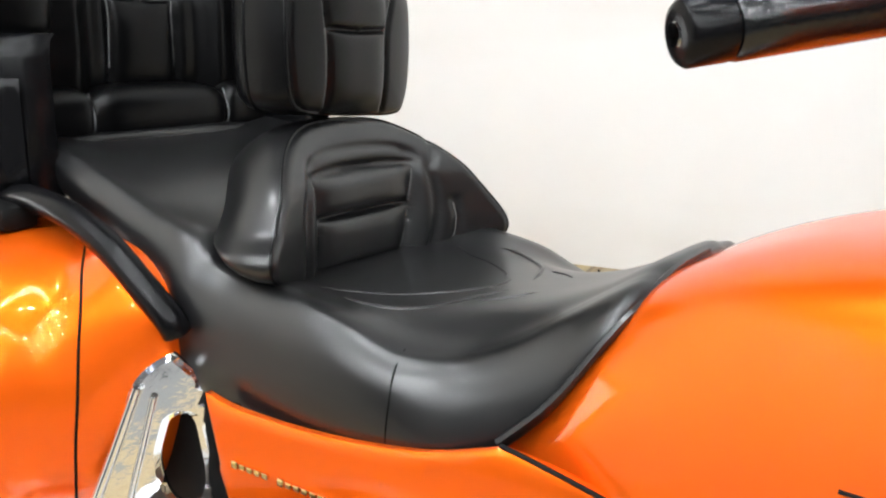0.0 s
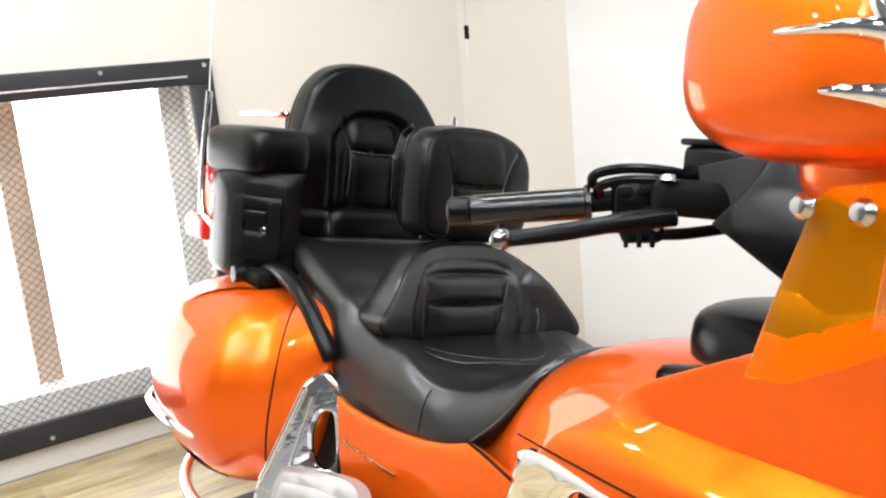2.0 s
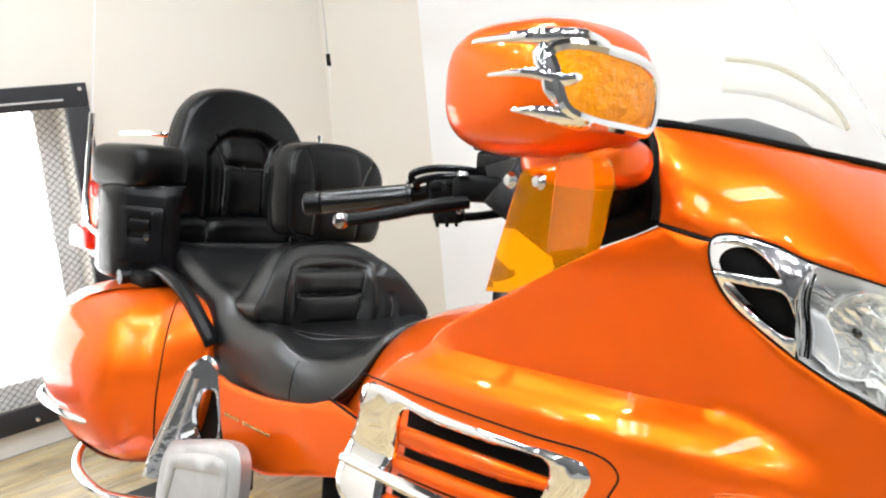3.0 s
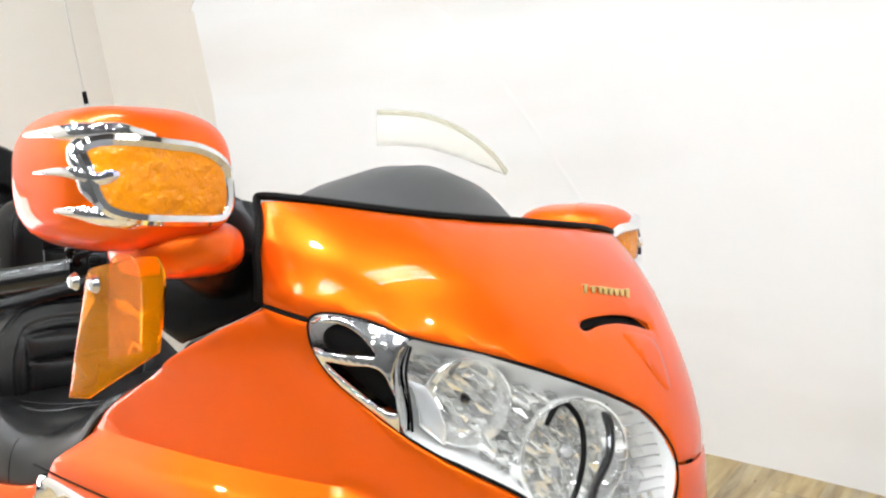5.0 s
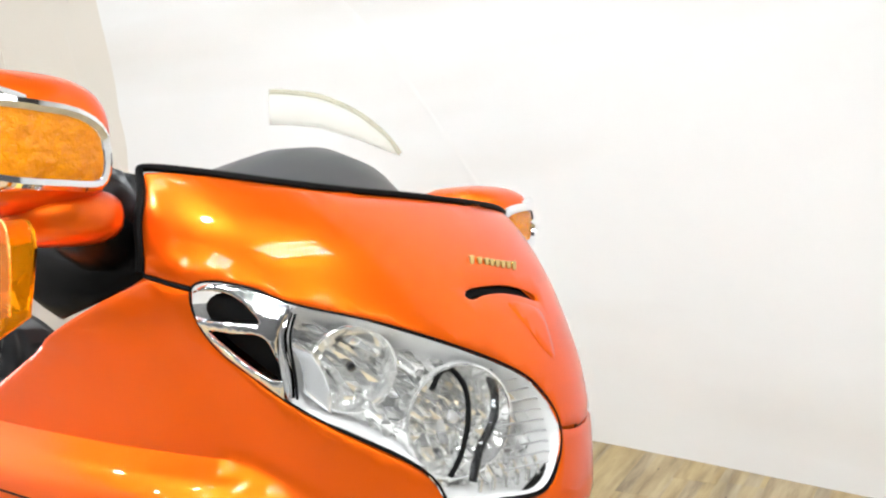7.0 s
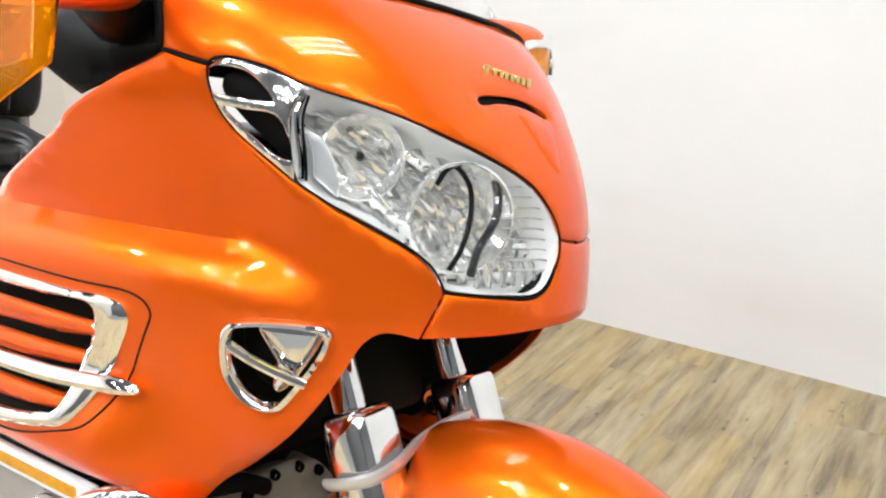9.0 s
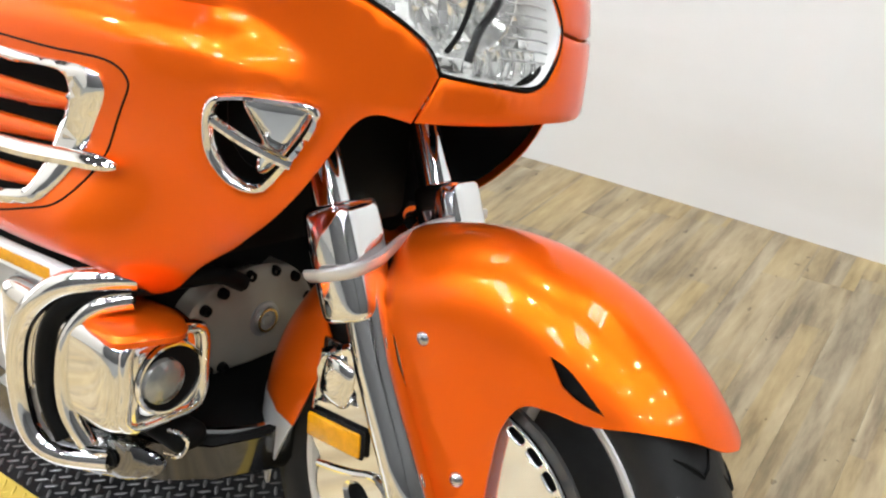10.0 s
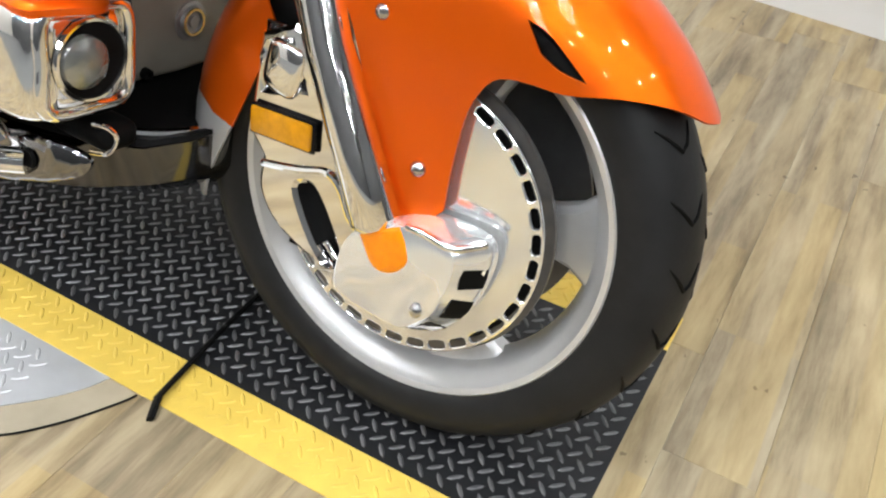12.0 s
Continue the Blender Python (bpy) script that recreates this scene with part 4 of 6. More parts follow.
# mirrors with amber indicator lenses
def mirror(sign, c, size=1.0):
    m = Matrix.Diagonal((1, sign, 1, 1)) @ Matrix.Translation(c) @ Matrix.Scale(size, 4) @ Matrix.Translation(-c)
    mir = part("mirror", pillow(c, (0.094, 0.083, 0.065), 0.66, 0.66, m, 48, 32), PAINT, bike, "orange mirror housing with chrome trim and an amber lens")
    f = lambda v, p: math.copysign(abs(v) ** p, v)

    def shell(a, b, k=1.0):
        return m @ (c + V((0.094 * f(math.cos(b), 0.66) * f(math.cos(a), 0.66) * k, 0.083 * f(math.cos(b), 0.66) * f(math.sin(a), 0.66) * k, 0.065 * f(math.sin(b), 0.66) * k)))

    lens = [(-0.88, 0.18), (-0.66, 0.30), (-0.14, 0.29), (0.22, 0.18), (0.52, -0.03), (0.46, -0.38), (-0.08, -0.38), (-0.56, -0.26), (-0.76, -0.01)]
    part("lens", skin(lambda a, b: shell(a, b), lens, thick=-0.004, step=0.07, roll=0.0), AMBER, mir, "amber indicator lens")
    ring = [shell(q[0], q[1], 1.012) for q in spline([(a, b, 0) for a, b in lens], 4, True)]
    part("chrome_rim", tube(ring, 0.0066, 8, wrap=True), CHROME, mir, "chrome rim")
    for pts, r in (([(-0.10, 0.40), (-0.5, 0.43), (-0.82, 0.42), (-1.32, 0.44), (-1.72, 0.46)], 0.0100), ([(-0.42, 0.01), (-0.60, 0.0), (-0.80, 0.0), (-1.12, 0.02), (-1.55, 0.02)], 0.0085), ([(-0.06, -0.46), (-0.58, -0.36), (-0.9, -0.29), (-1.32, -0.26)], 0.0085), ([(-0.94, 0.36), (-0.99, 0.16), (-0.86, 0.0), (-0.76, -0.12), (-0.58, -0.32)], 0.0075)):
        line = [shell(q[0], q[1], 1.0) for q in spline([(a, b, 0) for a, b in pts], 5)]
        n = len(line)
        part("chrome_claw", tube(line, [r * min(1.0, 0.25 + 4.0 * i / n, 0.2 + 1.9 * (1 - i / (n - 1))) for i in range(n)], 10, flat=0.8), CHROME, mir, "chrome claw trim")
    part("mirror_foot", pillow(c + V((0.020, 0.040, -0.064)), (0.064, 0.056, 0.028), 0.8, 0.7, m, 36, 18), PAINT, mir, "orange foot of the mirror")
    stalk = [m @ V(p) for p in (c + V((0.04, 0.03, -0.035)), c + V((0.03, 0.06, -0.07)), c + V((0.01, 0.10, -0.095)))]
    part("stalk", tube(spline(stalk, 4), 0.034, 14, flat=0.7), BLACK if sign > 0 else PAINT, mir, "mirror stalk")
    return mir


mirror(1, V((-0.335, -0.410, 1.161)))
mirror(-1, V((-0.285, -0.252, 1.072)), 0.88)
# amber wind deflector with two screws
WING = two((-0.268, 1.012)) + [(-0.266, 1.06), (-0.263, 1.088), (-0.255, 1.098), (-0.238, 1.098), (-0.229, 1.088), (-0.226, 1.06)] + two((-0.229, 1.020))
defl = part("wind_deflector", skin(lambda a, b: V((a, -0.440 - 0.18 * (-0.218 - a), b)), two((-0.346, 0.966)) + [(-0.335, 1.01), (-0.325, 1.045), (-0.318, 1.070), (-0.312, 1.082), (-0.29, 1.088)] + [(-0.235, 1.097), (-0.222, 1.090)] + two((-0.218, 1.072), (-0.228, 1.018)) + [(-0.28, 0.990)] + two((-0.320, 0.968)), thick=0.004, step=0.02, roll=0.001), AMBER_CLEAR, bike, "clear amber wind deflector")
fold = part("folded_wing", skin(lambda a, b: V((a, -0.454 - 0.18 * (-0.218 - a), b)), WING, thick=0.002, step=0.02, roll=0.0), AMBER_PALE, defl)
fold.visible_shadow = False
defl.visible_shadow = False
for x in (-0.317, -0.280):
    part("screw", lathe([(0, 0.006), (0.005, 0.005), (0.008, 0.0)], Matrix.Translation((x, -0.466, 1.073)) @ pose(0, 0, 0, 90, 0, 0), 14), BOLT, defl)

# ---- front wheel, fork and mudguard ----
AX = V((0.0, 0.0, 0.312))
WM = Matrix.Translation(AX) @ pose(0, 0, 0, 0, 0, 2.5) @ pose(0, 0, 0, 90, 0, 0)
wheel = thing("front_wheel", "", "")
for k in ("label", "category", "group", "kind"):
    if k in wheel:
        del wheel[k]
wheel.parent = bike
tyre_half = [(0.232, 0.044), (0.238, 0.053), (0.254, 0.060), (0.271, 0.062), (0.288, 0.056), (0.300, 0.042), (0.309, 0.021)]
part("tyre", lathe(tyre_half + [(0.312, 0.0)] + [(r, -h) for r, h in tyre_half[::-1]], WM, 96), RUBBER, wheel, "black road tyre with curved tread grooves")
gm = bmesh.new()
for k in range(26):
    for s in (1, -1):
        a0 = 6.2832 * (k + 0.25 * s) / 26
        pts = []
        for t in range(7):
            h = 0.006 + 0.046 * t / 6
            r = 0.3106 - 0.0115 * (h / 0.044) ** 2.3
            a = a0 + 0.20 * abs(t / 6 - 0.45)
            pts.append(WM @ V((r * math.cos(a), r * math.sin(a), s * h)))
        tube(pts, [0.0012, 0.0022, 0.0025, 0.0025, 0.0024, 0.0018, 0.0008], 6, gm)
tagged(part("tread_pattern", gm, DARK, wheel), "dark curved tread grooves", kind="stuff")
rim_prof = [(0.232, 0.046), (0.2385, 0.052), (0.236, 0.0545), (0.229, 0.052), (0.224, 0.043), (0.217, 0.036), (0.208, 0.022), (0.201, 0.0), (0.208, -0.022), (0.224, -0.043), (0.2385, -0.052), (0.232, -0.046)]
part("rim", lathe(rim_prof, WM, 96), SATIN, wheel, "silver alloy rim")
for k in range(5):
    a = 6.2832 * k / 5 + 0.12
    rings = []
    for r, w, t in ((0.05, 0.026, 0.024), (0.10, 0.024, 0.020), (0.15, 0.029, 0.017), (0.178, 0.038, 0.016), (0.197, 0.053, 0.017), (0.212, 0.074, 0.019)):
        d, c = V((math.cos(a), math.sin(a), 0)), V((-math.sin(a), math.cos(a), 0))
        rings.append([WM @ (d * r + c * (w * x) + V((0, 0, t * z))) for x, z in ((-1, -0.6), (-0.8, -1), (0.8, -1), (1, -0.6), (1, 0.6), (0.8, 1), (-0.8, 1), (-1, 0.6))])
    part("spoke", loft(rings), SATIN, wheel)
part("hub", lathe([(0, 0.05), (0.045, 0.05), (0.055, 0.03), (0.055, -0.03), (0.045, -0.05), (0, -0.05)], WM, 32), SATIN, wheel)
for s in (1, -1):
    part("brake_disc", lathe([(0.085, 0.052 * s), (0.174, 0.052 * s), (0.174, 0.058 * s), (0.085, 0.058 * s), (0.085, 0.052 * s)], WM, 64), IRON, wheel)
# chrome disc cover with a ring of slots
holes = []
for k in range(34):
    a = 6.2832 * k / 34
    c, s = math.cos(a), math.sin(a)
    holes.append([(c * r - s * t, s * r + c * t) for r, t in ((0.1550, -0.0102), (0.1630, -0.0102), (0.1642, 0.0), (0.1630, 0.0102), (0.1550, 0.0102), (0.1538, 0.0))])
ringo = [(0.168 * math.cos(6.2832 * k / 24), 0.168 * math.sin(6.2832 * k / 24)) for k in range(24)]
part("disc_cover", skin(lambda a, b: WM @ V((a, b, 0.074)), ringo, holes, thick=0.003, step=0.03, roll=0.001, span=3), DISC_CHROME, wheel, "chrome brake disc cover with a ring of slots", angle=14)
part("disc_backing", lathe([(0.0, 0.062), (0.160, 0.060), (0.163, 0.056), (0.0, 0.056)], WM, 64), DARK, wheel)

RG = 0.338
STEER = Matrix.Translation(AX) @ pose(0, 0, 0, 0, 0, 2.5)


def guard(a, b):
    """The mudguard: flat at its sides, rounded over the top; a, b are the plan of its side, stretched over the crown."""
    v = V((a, 0, b))
    r = v.length
    edge = RG - 0.09
    if r <= edge:
        q, y = r, 0.090
    else:
        t = (r - edge) / 0.14 * 1.5708
        q, y = edge + 0.09 * math.sin(t), 0.090 * math.cos(t)
    w = v / max(r, 1e-6) * q
    turn = radians(2.5)
    return AX + V((w.x * math.cos(turn) + y * math.sin(turn), -y * math.cos(turn) + w.x * math.sin(turn), w.z))


pol = lambda deg, r: (r * math.cos(radians(deg)), r * math.sin(radians(deg)))
CR = RG - 0.09 + 0.14
front_out = two(pol(34, CR)) + [pol(t, CR) for t in (45, 58, 72, 86, 99)] + two(pol(113, CR)) + [(-0.112, 0.245)] + [(-0.082, 0.185), (-0.052, 0.115)] + two((-0.004, -0.005)) + [(0.014, 0.000)] + two((0.034, 0.012)) + two((0.054, 0.034)) + [(0.053, 0.065), (0.054, 0.10), (0.059, 0.15), (0.078, 0.186), (0.11, 0.195), (0.150, 0.196), (0.20, 0.207), (0.255, 0.212), (0.295, 0.21)]
FV = two((0.098, 0.252)) + [(0.125, 0.243)] + two((0.168, 0.212)) + [(0.140, 0.216)] + two((0.118, 0.226))
half = skin(guard, front_out, [FV], thick=0.003, step=0.014, roll=0.0)
fender = part("front_mudguard", both(half, STEER), PAINT, bike, "orange front mudguard with a small black vent", angle=60)
part("vent_mesh", skin(lambda a, b: guard(a, b) + V((0, 0.010, -0.006)), [(0.13 + (a - 0.13) * 1.3, 0.242 + (b - 0.242) * 1.3) for a, b in FV], thick=0.002, step=0.02), DARK, fender, "black vent")
for x, z in ((-0.050, 0.528), (0.020, 0.381)):
    part("bolt", lathe([(0, 0.008), (0.005, 0.0075), (0.0085, 0.004), (0.0095, 0.0)], Matrix.Translation((x, -0.0885, z)) @ pose(0, 0, 0, 90, 0, 0), 16), BOLT, fender, "domed steel bolt")
rear = skin(guard, two(pol(133, CR)) + [pol(146, CR), pol(158, CR)] + two(pol(170, CR), pol(173, 0.234), pol(138, 0.240)), thick=0.003, step=0.02, roll=0.0)
part("rear_mudguard", both(rear, STEER), PAINT, fender, "orange rear half of the mudguard")
flap = skin(guard, two(pol(170, CR)) + [pol(183, CR - 0.01)] + two(pol(197, 0.312), pol(197, 0.296)) + [pol(187, 0.262)] + two(pol(173, 0.236)), thick=0.004, step=0.02, roll=0.0)
part("mud_flap", both(flap, STEER), SATIN, fender, "bright metal mudguard tip")

for s in (1, -1):
    ms = Matrix.Diagonal((1, s, 1, 1))
    P3 = lambda x, y, z: ms @ V((x, y, z))
    leg = part("fork_leg", tube([P3(-0.265, -0.098, 0.80), P3(-0.178, -0.098, 0.60)], 0.022, 24), CHROME, bike, "chrome fork tube")
    fm = Matrix.Translation(P3(-0.158, -0.100, 0.584)) @ pose(0, 0, 0, 0, -23, 0)
    part("fork_collar", pillow((0, 0, 0.004), (0.037, 0.038, 0.068), 0.55, 0.22, fm, 40, 24), CHROME, leg, "bright fork clamp")
    part("fork_slider", tube([P3(-0.140, -0.100, 0.57), P3(-0.098, -0.106, 0.48), P3(-0.045, -0.110, 0.385), P3(-0.008, -0.112, 0.316), P3(-0.004, -0.112, 0.309)], [0.026, 0.0265, 0.027, 0.0285, 0.022], 24), CHROME, leg, "chrome fork slider")
part("fork_brace", tube(spline([(-0.178, -0.146, 0.572), (-0.150, -0.146, 0.582), (-0.122, -0.134, 0.594), (-0.116, -0.10, 0.603), (-0.130, -0.05, 0.610), (-0.142, 0.02, 0.612), (-0.146, 0.10, 0.609), (-0.150, 0.15, 0.606)], 5), 0.0060, 10, flat=1.7), SATIN, bike, "bright fork brace")
# right brake: chrome fork cover, reflector, caliper cover
FC = lambda a, b: V((a, -0.112, b))
fc = part("fork_cover", skin(FC, two((-0.190, 0.352), (-0.190, 0.395), (-0.184, 0.470), (-0.140, 0.492), (-0.095, 0.48)) + two((-0.045, 0.37)) + two((0.0, 0.312)) + [(0.010, 0.265), (0.004, 0.216)] + two((-0.035, 0.232), (-0.062, 0.222)) + [(-0.11, 0.236), (-0.150, 0.257), (-0.172, 0.29)] + two((-0.170, 0.33)), [[(-0.119, 0.308), (-0.108, 0.319), (-0.095, 0.318), (-0.077, 0.297), (-0.057, 0.265), (-0.046, 0.243), (-0.050, 0.233), (-0.064, 0.233), (-0.083, 0.247), (-0.103, 0.275)], two((-0.172, 0.460), (-0.142, 0.472), (-0.118, 0.424), (-0.177, 0.408))], thick=0.034, step=0.012, roll=0.004), CHROME, bike, "chrome fork and caliper cover", angle=14)
part("window_panel", box((-0.150, -0.098, 0.440), (0.075, 0.006, 0.085), 0.002), DARKCHROME, fc, "sunk dark panel")
part("window_bulb", pillow((0, 0, 0), (0.026, 0.013, 0.031), 0.6, 0.5, Matrix.Translation((-0.150, -0.106, 0.440)) @ pose(0, 0, 0, 0, 10, 0), 28, 16), CHROME, fc, "bright chrome bulge in the opening")
part("panel_edge", tube(spline([(-0.168, -0.112, 0.322), (-0.135, -0.113, 0.329), (-0.108, -0.113, 0.336), (-0.078, -0.113, 0.345), (-0.057, -0.114, 0.334), (-0.041, -0.115, 0.308), (-0.028, -0.115, 0.297)], 4), 0.0045, 8), CHROME, fc)
CF = [(0.031, 0.330), (0.062, 0.329), (0.092, 0.326), (0.099, 0.314), (0.097, 0.284), (0.087, 0.247), (0.072, 0.227), (0.048, 0.207), (0.015, 0.206), (-0.025, 0.210), (-0.046, 0.226), (-0.036, 0.285), (0.0, 0.314)]
CB = [(0.033, 0.332), (0.064, 0.339), (0.112, 0.338), (0.126, 0.320), (0.123, 0.281), (0.110, 0.240), (0.086, 0.206), (0.051, 0.188), (0.012, 0.194), (-0.028, 0.202), (-0.054, 0.222), (-0.040, 0.288), (0.0, 0.315)]
def cover_ring(f, y, grow=1.0):
    mix = [((1 - f) * a[0] + f * b[0], (1 - f) * a[1] + f * b[1]) for a, b in zip(CF, CB)]
    return [V((0.03 + (a - 0.03) * grow, y, 0.265 + (b - 0.265) * grow)) for a, b, _ in spline([(a, b, 0) for a, b in mix], 4, True)]


cal = part("caliper_cover", loft([cover_ring(0, -0.1235, 0.95), cover_ring(0, -0.1225, 0.985), cover_ring(0.03, -0.1195), cover_ring(0.5, -0.104), cover_ring(0.85, -0.093), cover_ring(1, -0.086), cover_ring(1, -0.078)]), HAZY, fc, "scuffed chrome caliper cover", angle=34)
part("cover_ridge", tube(spline([(0.036, -0.120, 0.330), (0.062, -0.120, 0.330), (0.090, -0.119, 0.327), (0.108, -0.105, 0.331), (0.117, -0.094, 0.334)], 5), 0.0045, 10), CHROME, cal)
part("slot_dark", box((-0.085, -0.090, 0.278), (0.10, 0.004, 0.11), m=None), DARK, fc)
part("slot_tube", tube([(-0.078, -0.098, 0.252), (-0.060, -0.098, 0.236)], 0.005, 10), CHROME, fc)
part("bolt", lathe([(0, 0.007), (0.005, 0.0065), (0.0075, 0.004), (0.0085, 0.0)], Matrix.Translation((0.066, -0.1225, 0.240)) @ pose(0, 0, 0, 90, 0, 0), 16), BOLT, fc, "domed steel bolt")
rm = Matrix.Translation((-0.140, -0.117, 0.377)) @ pose(0, 0, 0, 0, -3, 0)
part("reflector_bezel", box((0, 0, 0), (0.091, 0.006, 0.037), 0.0025, rm), BLACK, fc, "black reflector bezel")
part("reflector", box((0, -0.003, 0), (0.085, 0.007, 0.031), 0.003, rm), AMBER_DEEP, fc, "amber side reflector")
part("marker_lens", skin(lambda a, b: V((a, -0.124 - 0.005 * math.exp(-((a - 0.012) ** 2) / 0.0007), b)), two((-0.023, 0.300), (0.030, 0.328)) + [(0.040, 0.316), (0.048, 0.298), (0.047, 0.286), (0.035, 0.273), (0.016, 0.267), (0.001, 0.271), (-0.011, 0.284)], thick=0.014, step=0.01, roll=0.004), AMBER_FLAT, fc, "amber marker lens")
part("left_caliper", box((0, 0, 0), (0.10, 0.05, 0.115), 0.012, Matrix.Translation((0.103, 0.095, 0.345)) @ pose(0, 0, 0, 0, 30, 0)), DARK, bike, "black brake caliper")

def wall_point(t, f):
    """A point on the sloping side of the caliper cover: t along its outline, f from the face to the wheel."""
    k = int(t)
    w = t - k
    lerp = lambda o: ((1 - w) * o[k][0] + w * o[k + 1][0], (1 - w) * o[k][1] + w * o[k + 1][1])
    a, b = lerp(CF), lerp(CB)
    return V(((1 - f) * a[0] + f * b[0] + 0.0018, -0.1195 + 0.0335 * f - 0.0012, (1 - f) * a[1] + f * b[1] - 0.001))


for t0, t1 in ((3.30, 4.05), (4.45, 5.30), (5.75, 6.75)):
    ring = [wall_point(t0, 0.25), wall_point((t0 + t1) / 2, 0.2), wall_point(t1, 0.25), wall_point(t1 - 0.05, 0.92), wall_point((t0 + t1) / 2, 0.95), wall_point(t0 + 0.05, 0.92)]
    part("cooling_slot", loft([ring, [q + V((-0.004, 0.003, 0.002)) for q in ring]]), DARK, cal, smooth=False)

# ---- engine and lower parts ----
EC = Matrix.Translation((-0.415, 0.0, 0.402)) @ pose(0, 0, 0, 0, 90, 0)
PLATE = [(-0.112, 0.440), (-0.079, 0.462), (-0.025, 0.480), (0.027, 0.479), (0.073, 0.459), (0.111, 0.412), (0.108, 0.362), (0.060, 0.334), (-0.072, 0.328), (-0.104, 0.332), (-0.122, 0.370), (-0.122, 0.415)]
eng = part("engine_cover", skin(lambda a, b: V((-0.414 + 0.016 * max(0, 1 - (math.hypot(a, b - 0.402) / 0.085) ** 2), a, b)), PLATE, thick=0.05, step=0.012, roll=0.004), CAST, bike, "grey cast engine front cover with bolts", angle=50)
part("timing_plug", lathe([(0, 0.023), (0.007, 0.023), (0.008, 0.019), (0.013, 0.019), (0.014, 0.023), (0.019, 0.023), (0.021, 0.019), (0.026, 0.018), (0.027, 0.014)], EC, 28), ALLOY, eng, "round ribbed plug")
part("plug_ring", lathe([(0.0145, 0.0228), (0.015, 0.0242), (0.018, 0.0242), (0.0188, 0.0228)], EC, 28), GOLD, eng, "brass ring")
for a, b in PLATE:
    part("bolt", lathe([(0, 0.004), (0.004, 0.004), (0.0045, 0.009), (0.0075, 0.009), (0.0085, 0.0)], Matrix.Translation((-0.413, a * 0.88, 0.402 + (b - 0.402) * 0.86)) @ pose(0, 0, 0, 0, 90, 0), 10), DARK, eng)
part("engine_block", box((-0.78, 0, 0.38), (0.66, 0.34, 0.30), 0.03), DARK, bike, "black engine block")
part("radiator", box((-0.36, 0, 0.68), (0.10, 0.38, 0.26), 0.02), DARK, bike, "black radiator and ducting behind the fork")
for s in (1, -1):
    ms = Matrix.Diagonal((1, s, 1, 1))
    hc = part("cylinder_cover", pillow((-0.435, -0.245, 0.422), (0.137, 0.064, 0.067), 0.32, 0.34, ms, 56, 36), CHROME, bike, "chrome cylinder head cover")
    HM = ms @ Matrix.Translation((-0.2975, -0.238, 0.426)) @ pose(0, 0, 0, 0, 90, 0)
    part("cap_recess", lathe([(0, 0.0012), (0.040, 0.0012), (0.041, -0.004)], HM, 32), DARK, hc, "dark recess")
    part("cap_rim", lathe([(0.040, 0.0), (0.041, 0.004), (0.044, 0.004), (0.046, 0.0)], HM, 32), CHROME, hc)
    part("cap", lathe([(0, 0.016), (0.010, 0.0155), (0.020, 0.013), (0.027, 0.008), (0.029, 0.0)], HM @ Matrix.Translation((0.0, -0.011, 0)), 28), PRESSED_GLASS, hc, "round grey glassy cap")
    part("face_frame", tube(spline([HM @ V(p) for p in ((0.050, -0.050, -0.008), (0.054, 0.0, -0.006), (0.050, 0.048, -0.008), (0.0, 0.052, -0.006), (-0.048, 0.048, -0.008), (-0.054, 0.0, -0.006), (-0.050, -0.048, -0.008), (0.0, -0.053, -0.006))], 4, True), 0.0085, 10, wrap=True), CHROME, hc)
    part("orange_fillet", skin(lambda a, b: ms @ V((a, b, 0.482 + 0.014 * math.cos((b + 0.25) * 22) * math.cos((a + 0.34) * 16))), [(-0.30, -0.296), (-0.335, -0.306), (-0.385, -0.296), (-0.40, -0.24), (-0.37, -0.205), (-0.315, -0.205), (-0.28, -0.235)], thick=0.012, step=0.012, roll=0.004), PAINT, hc, "orange infill piece")
    gb = part("engine_guard", tube(spline([ms @ V(p) for p in ((-0.345, -0.250, 0.537), (-0.375, -0.285, 0.534), (-0.420, -0.308, 0.512), (-0.460, -0.318, 0.468), (-0.478, -0.320, 0.417), (-0.478, -0.318, 0.355), (-0.462, -0.312, 0.305), (-0.43, -0.295, 0.285), (-0.38, -0.26, 0.285))], 6), 0.0155, 14), CHROME, bike, "chrome engine guard bar")
    part("inner_bar", tube(spline([ms @ V(p) for p in ((-0.345, -0.255, 0.512), (-0.372, -0.285, 0.500), (-0.398, -0.300, 0.460), (-0.406, -0.304, 0.410), (-0.400, -0.302, 0.360), (-0.380, -0.290, 0.320))], 6), 0.0125, 12), CHROME, gb, "inner chrome bar")
    part("guard_strip", tube(spline([ms @ V(p) for p in ((-0.335, -0.235, 0.528), (-0.385, -0.290, 0.512), (-0.425, -0.308, 0.470), (-0.440, -0.310, 0.415), (-0.436, -0.308, 0.36), (-0.415, -0.30, 0.315))], 5), 0.011, 10), DARK, gb, "black rubber strip")
    part("side_panel", skin(lambda a, b: ms @ V((a, -0.283 + 0.25 * (b - 0.46) ** 2, b)), two((-1.0, 0.485), (-0.44, 0.510), (-0.44, 0.30), (-1.0, 0.30)), thick=0.012, step=0.06, roll=0.004), ALLOY, bike, "silver engine side panel")
    part("panel_recess", lathe([(0, 0.001), (0.010, 0.001), (0.013, 0.003), (0.015, 0.0)], ms @ Matrix.Translation((-0.545, -0.284, 0.470)) @ pose(0, 0, 0, 90, 0, 0), 18), DARK, bike, "dark bolt recess")
    tm = ms @ Matrix.Translation((-0.705, -0.291, 0.502)) @ pose(0, 0, 0, 0, -3.5, 0)
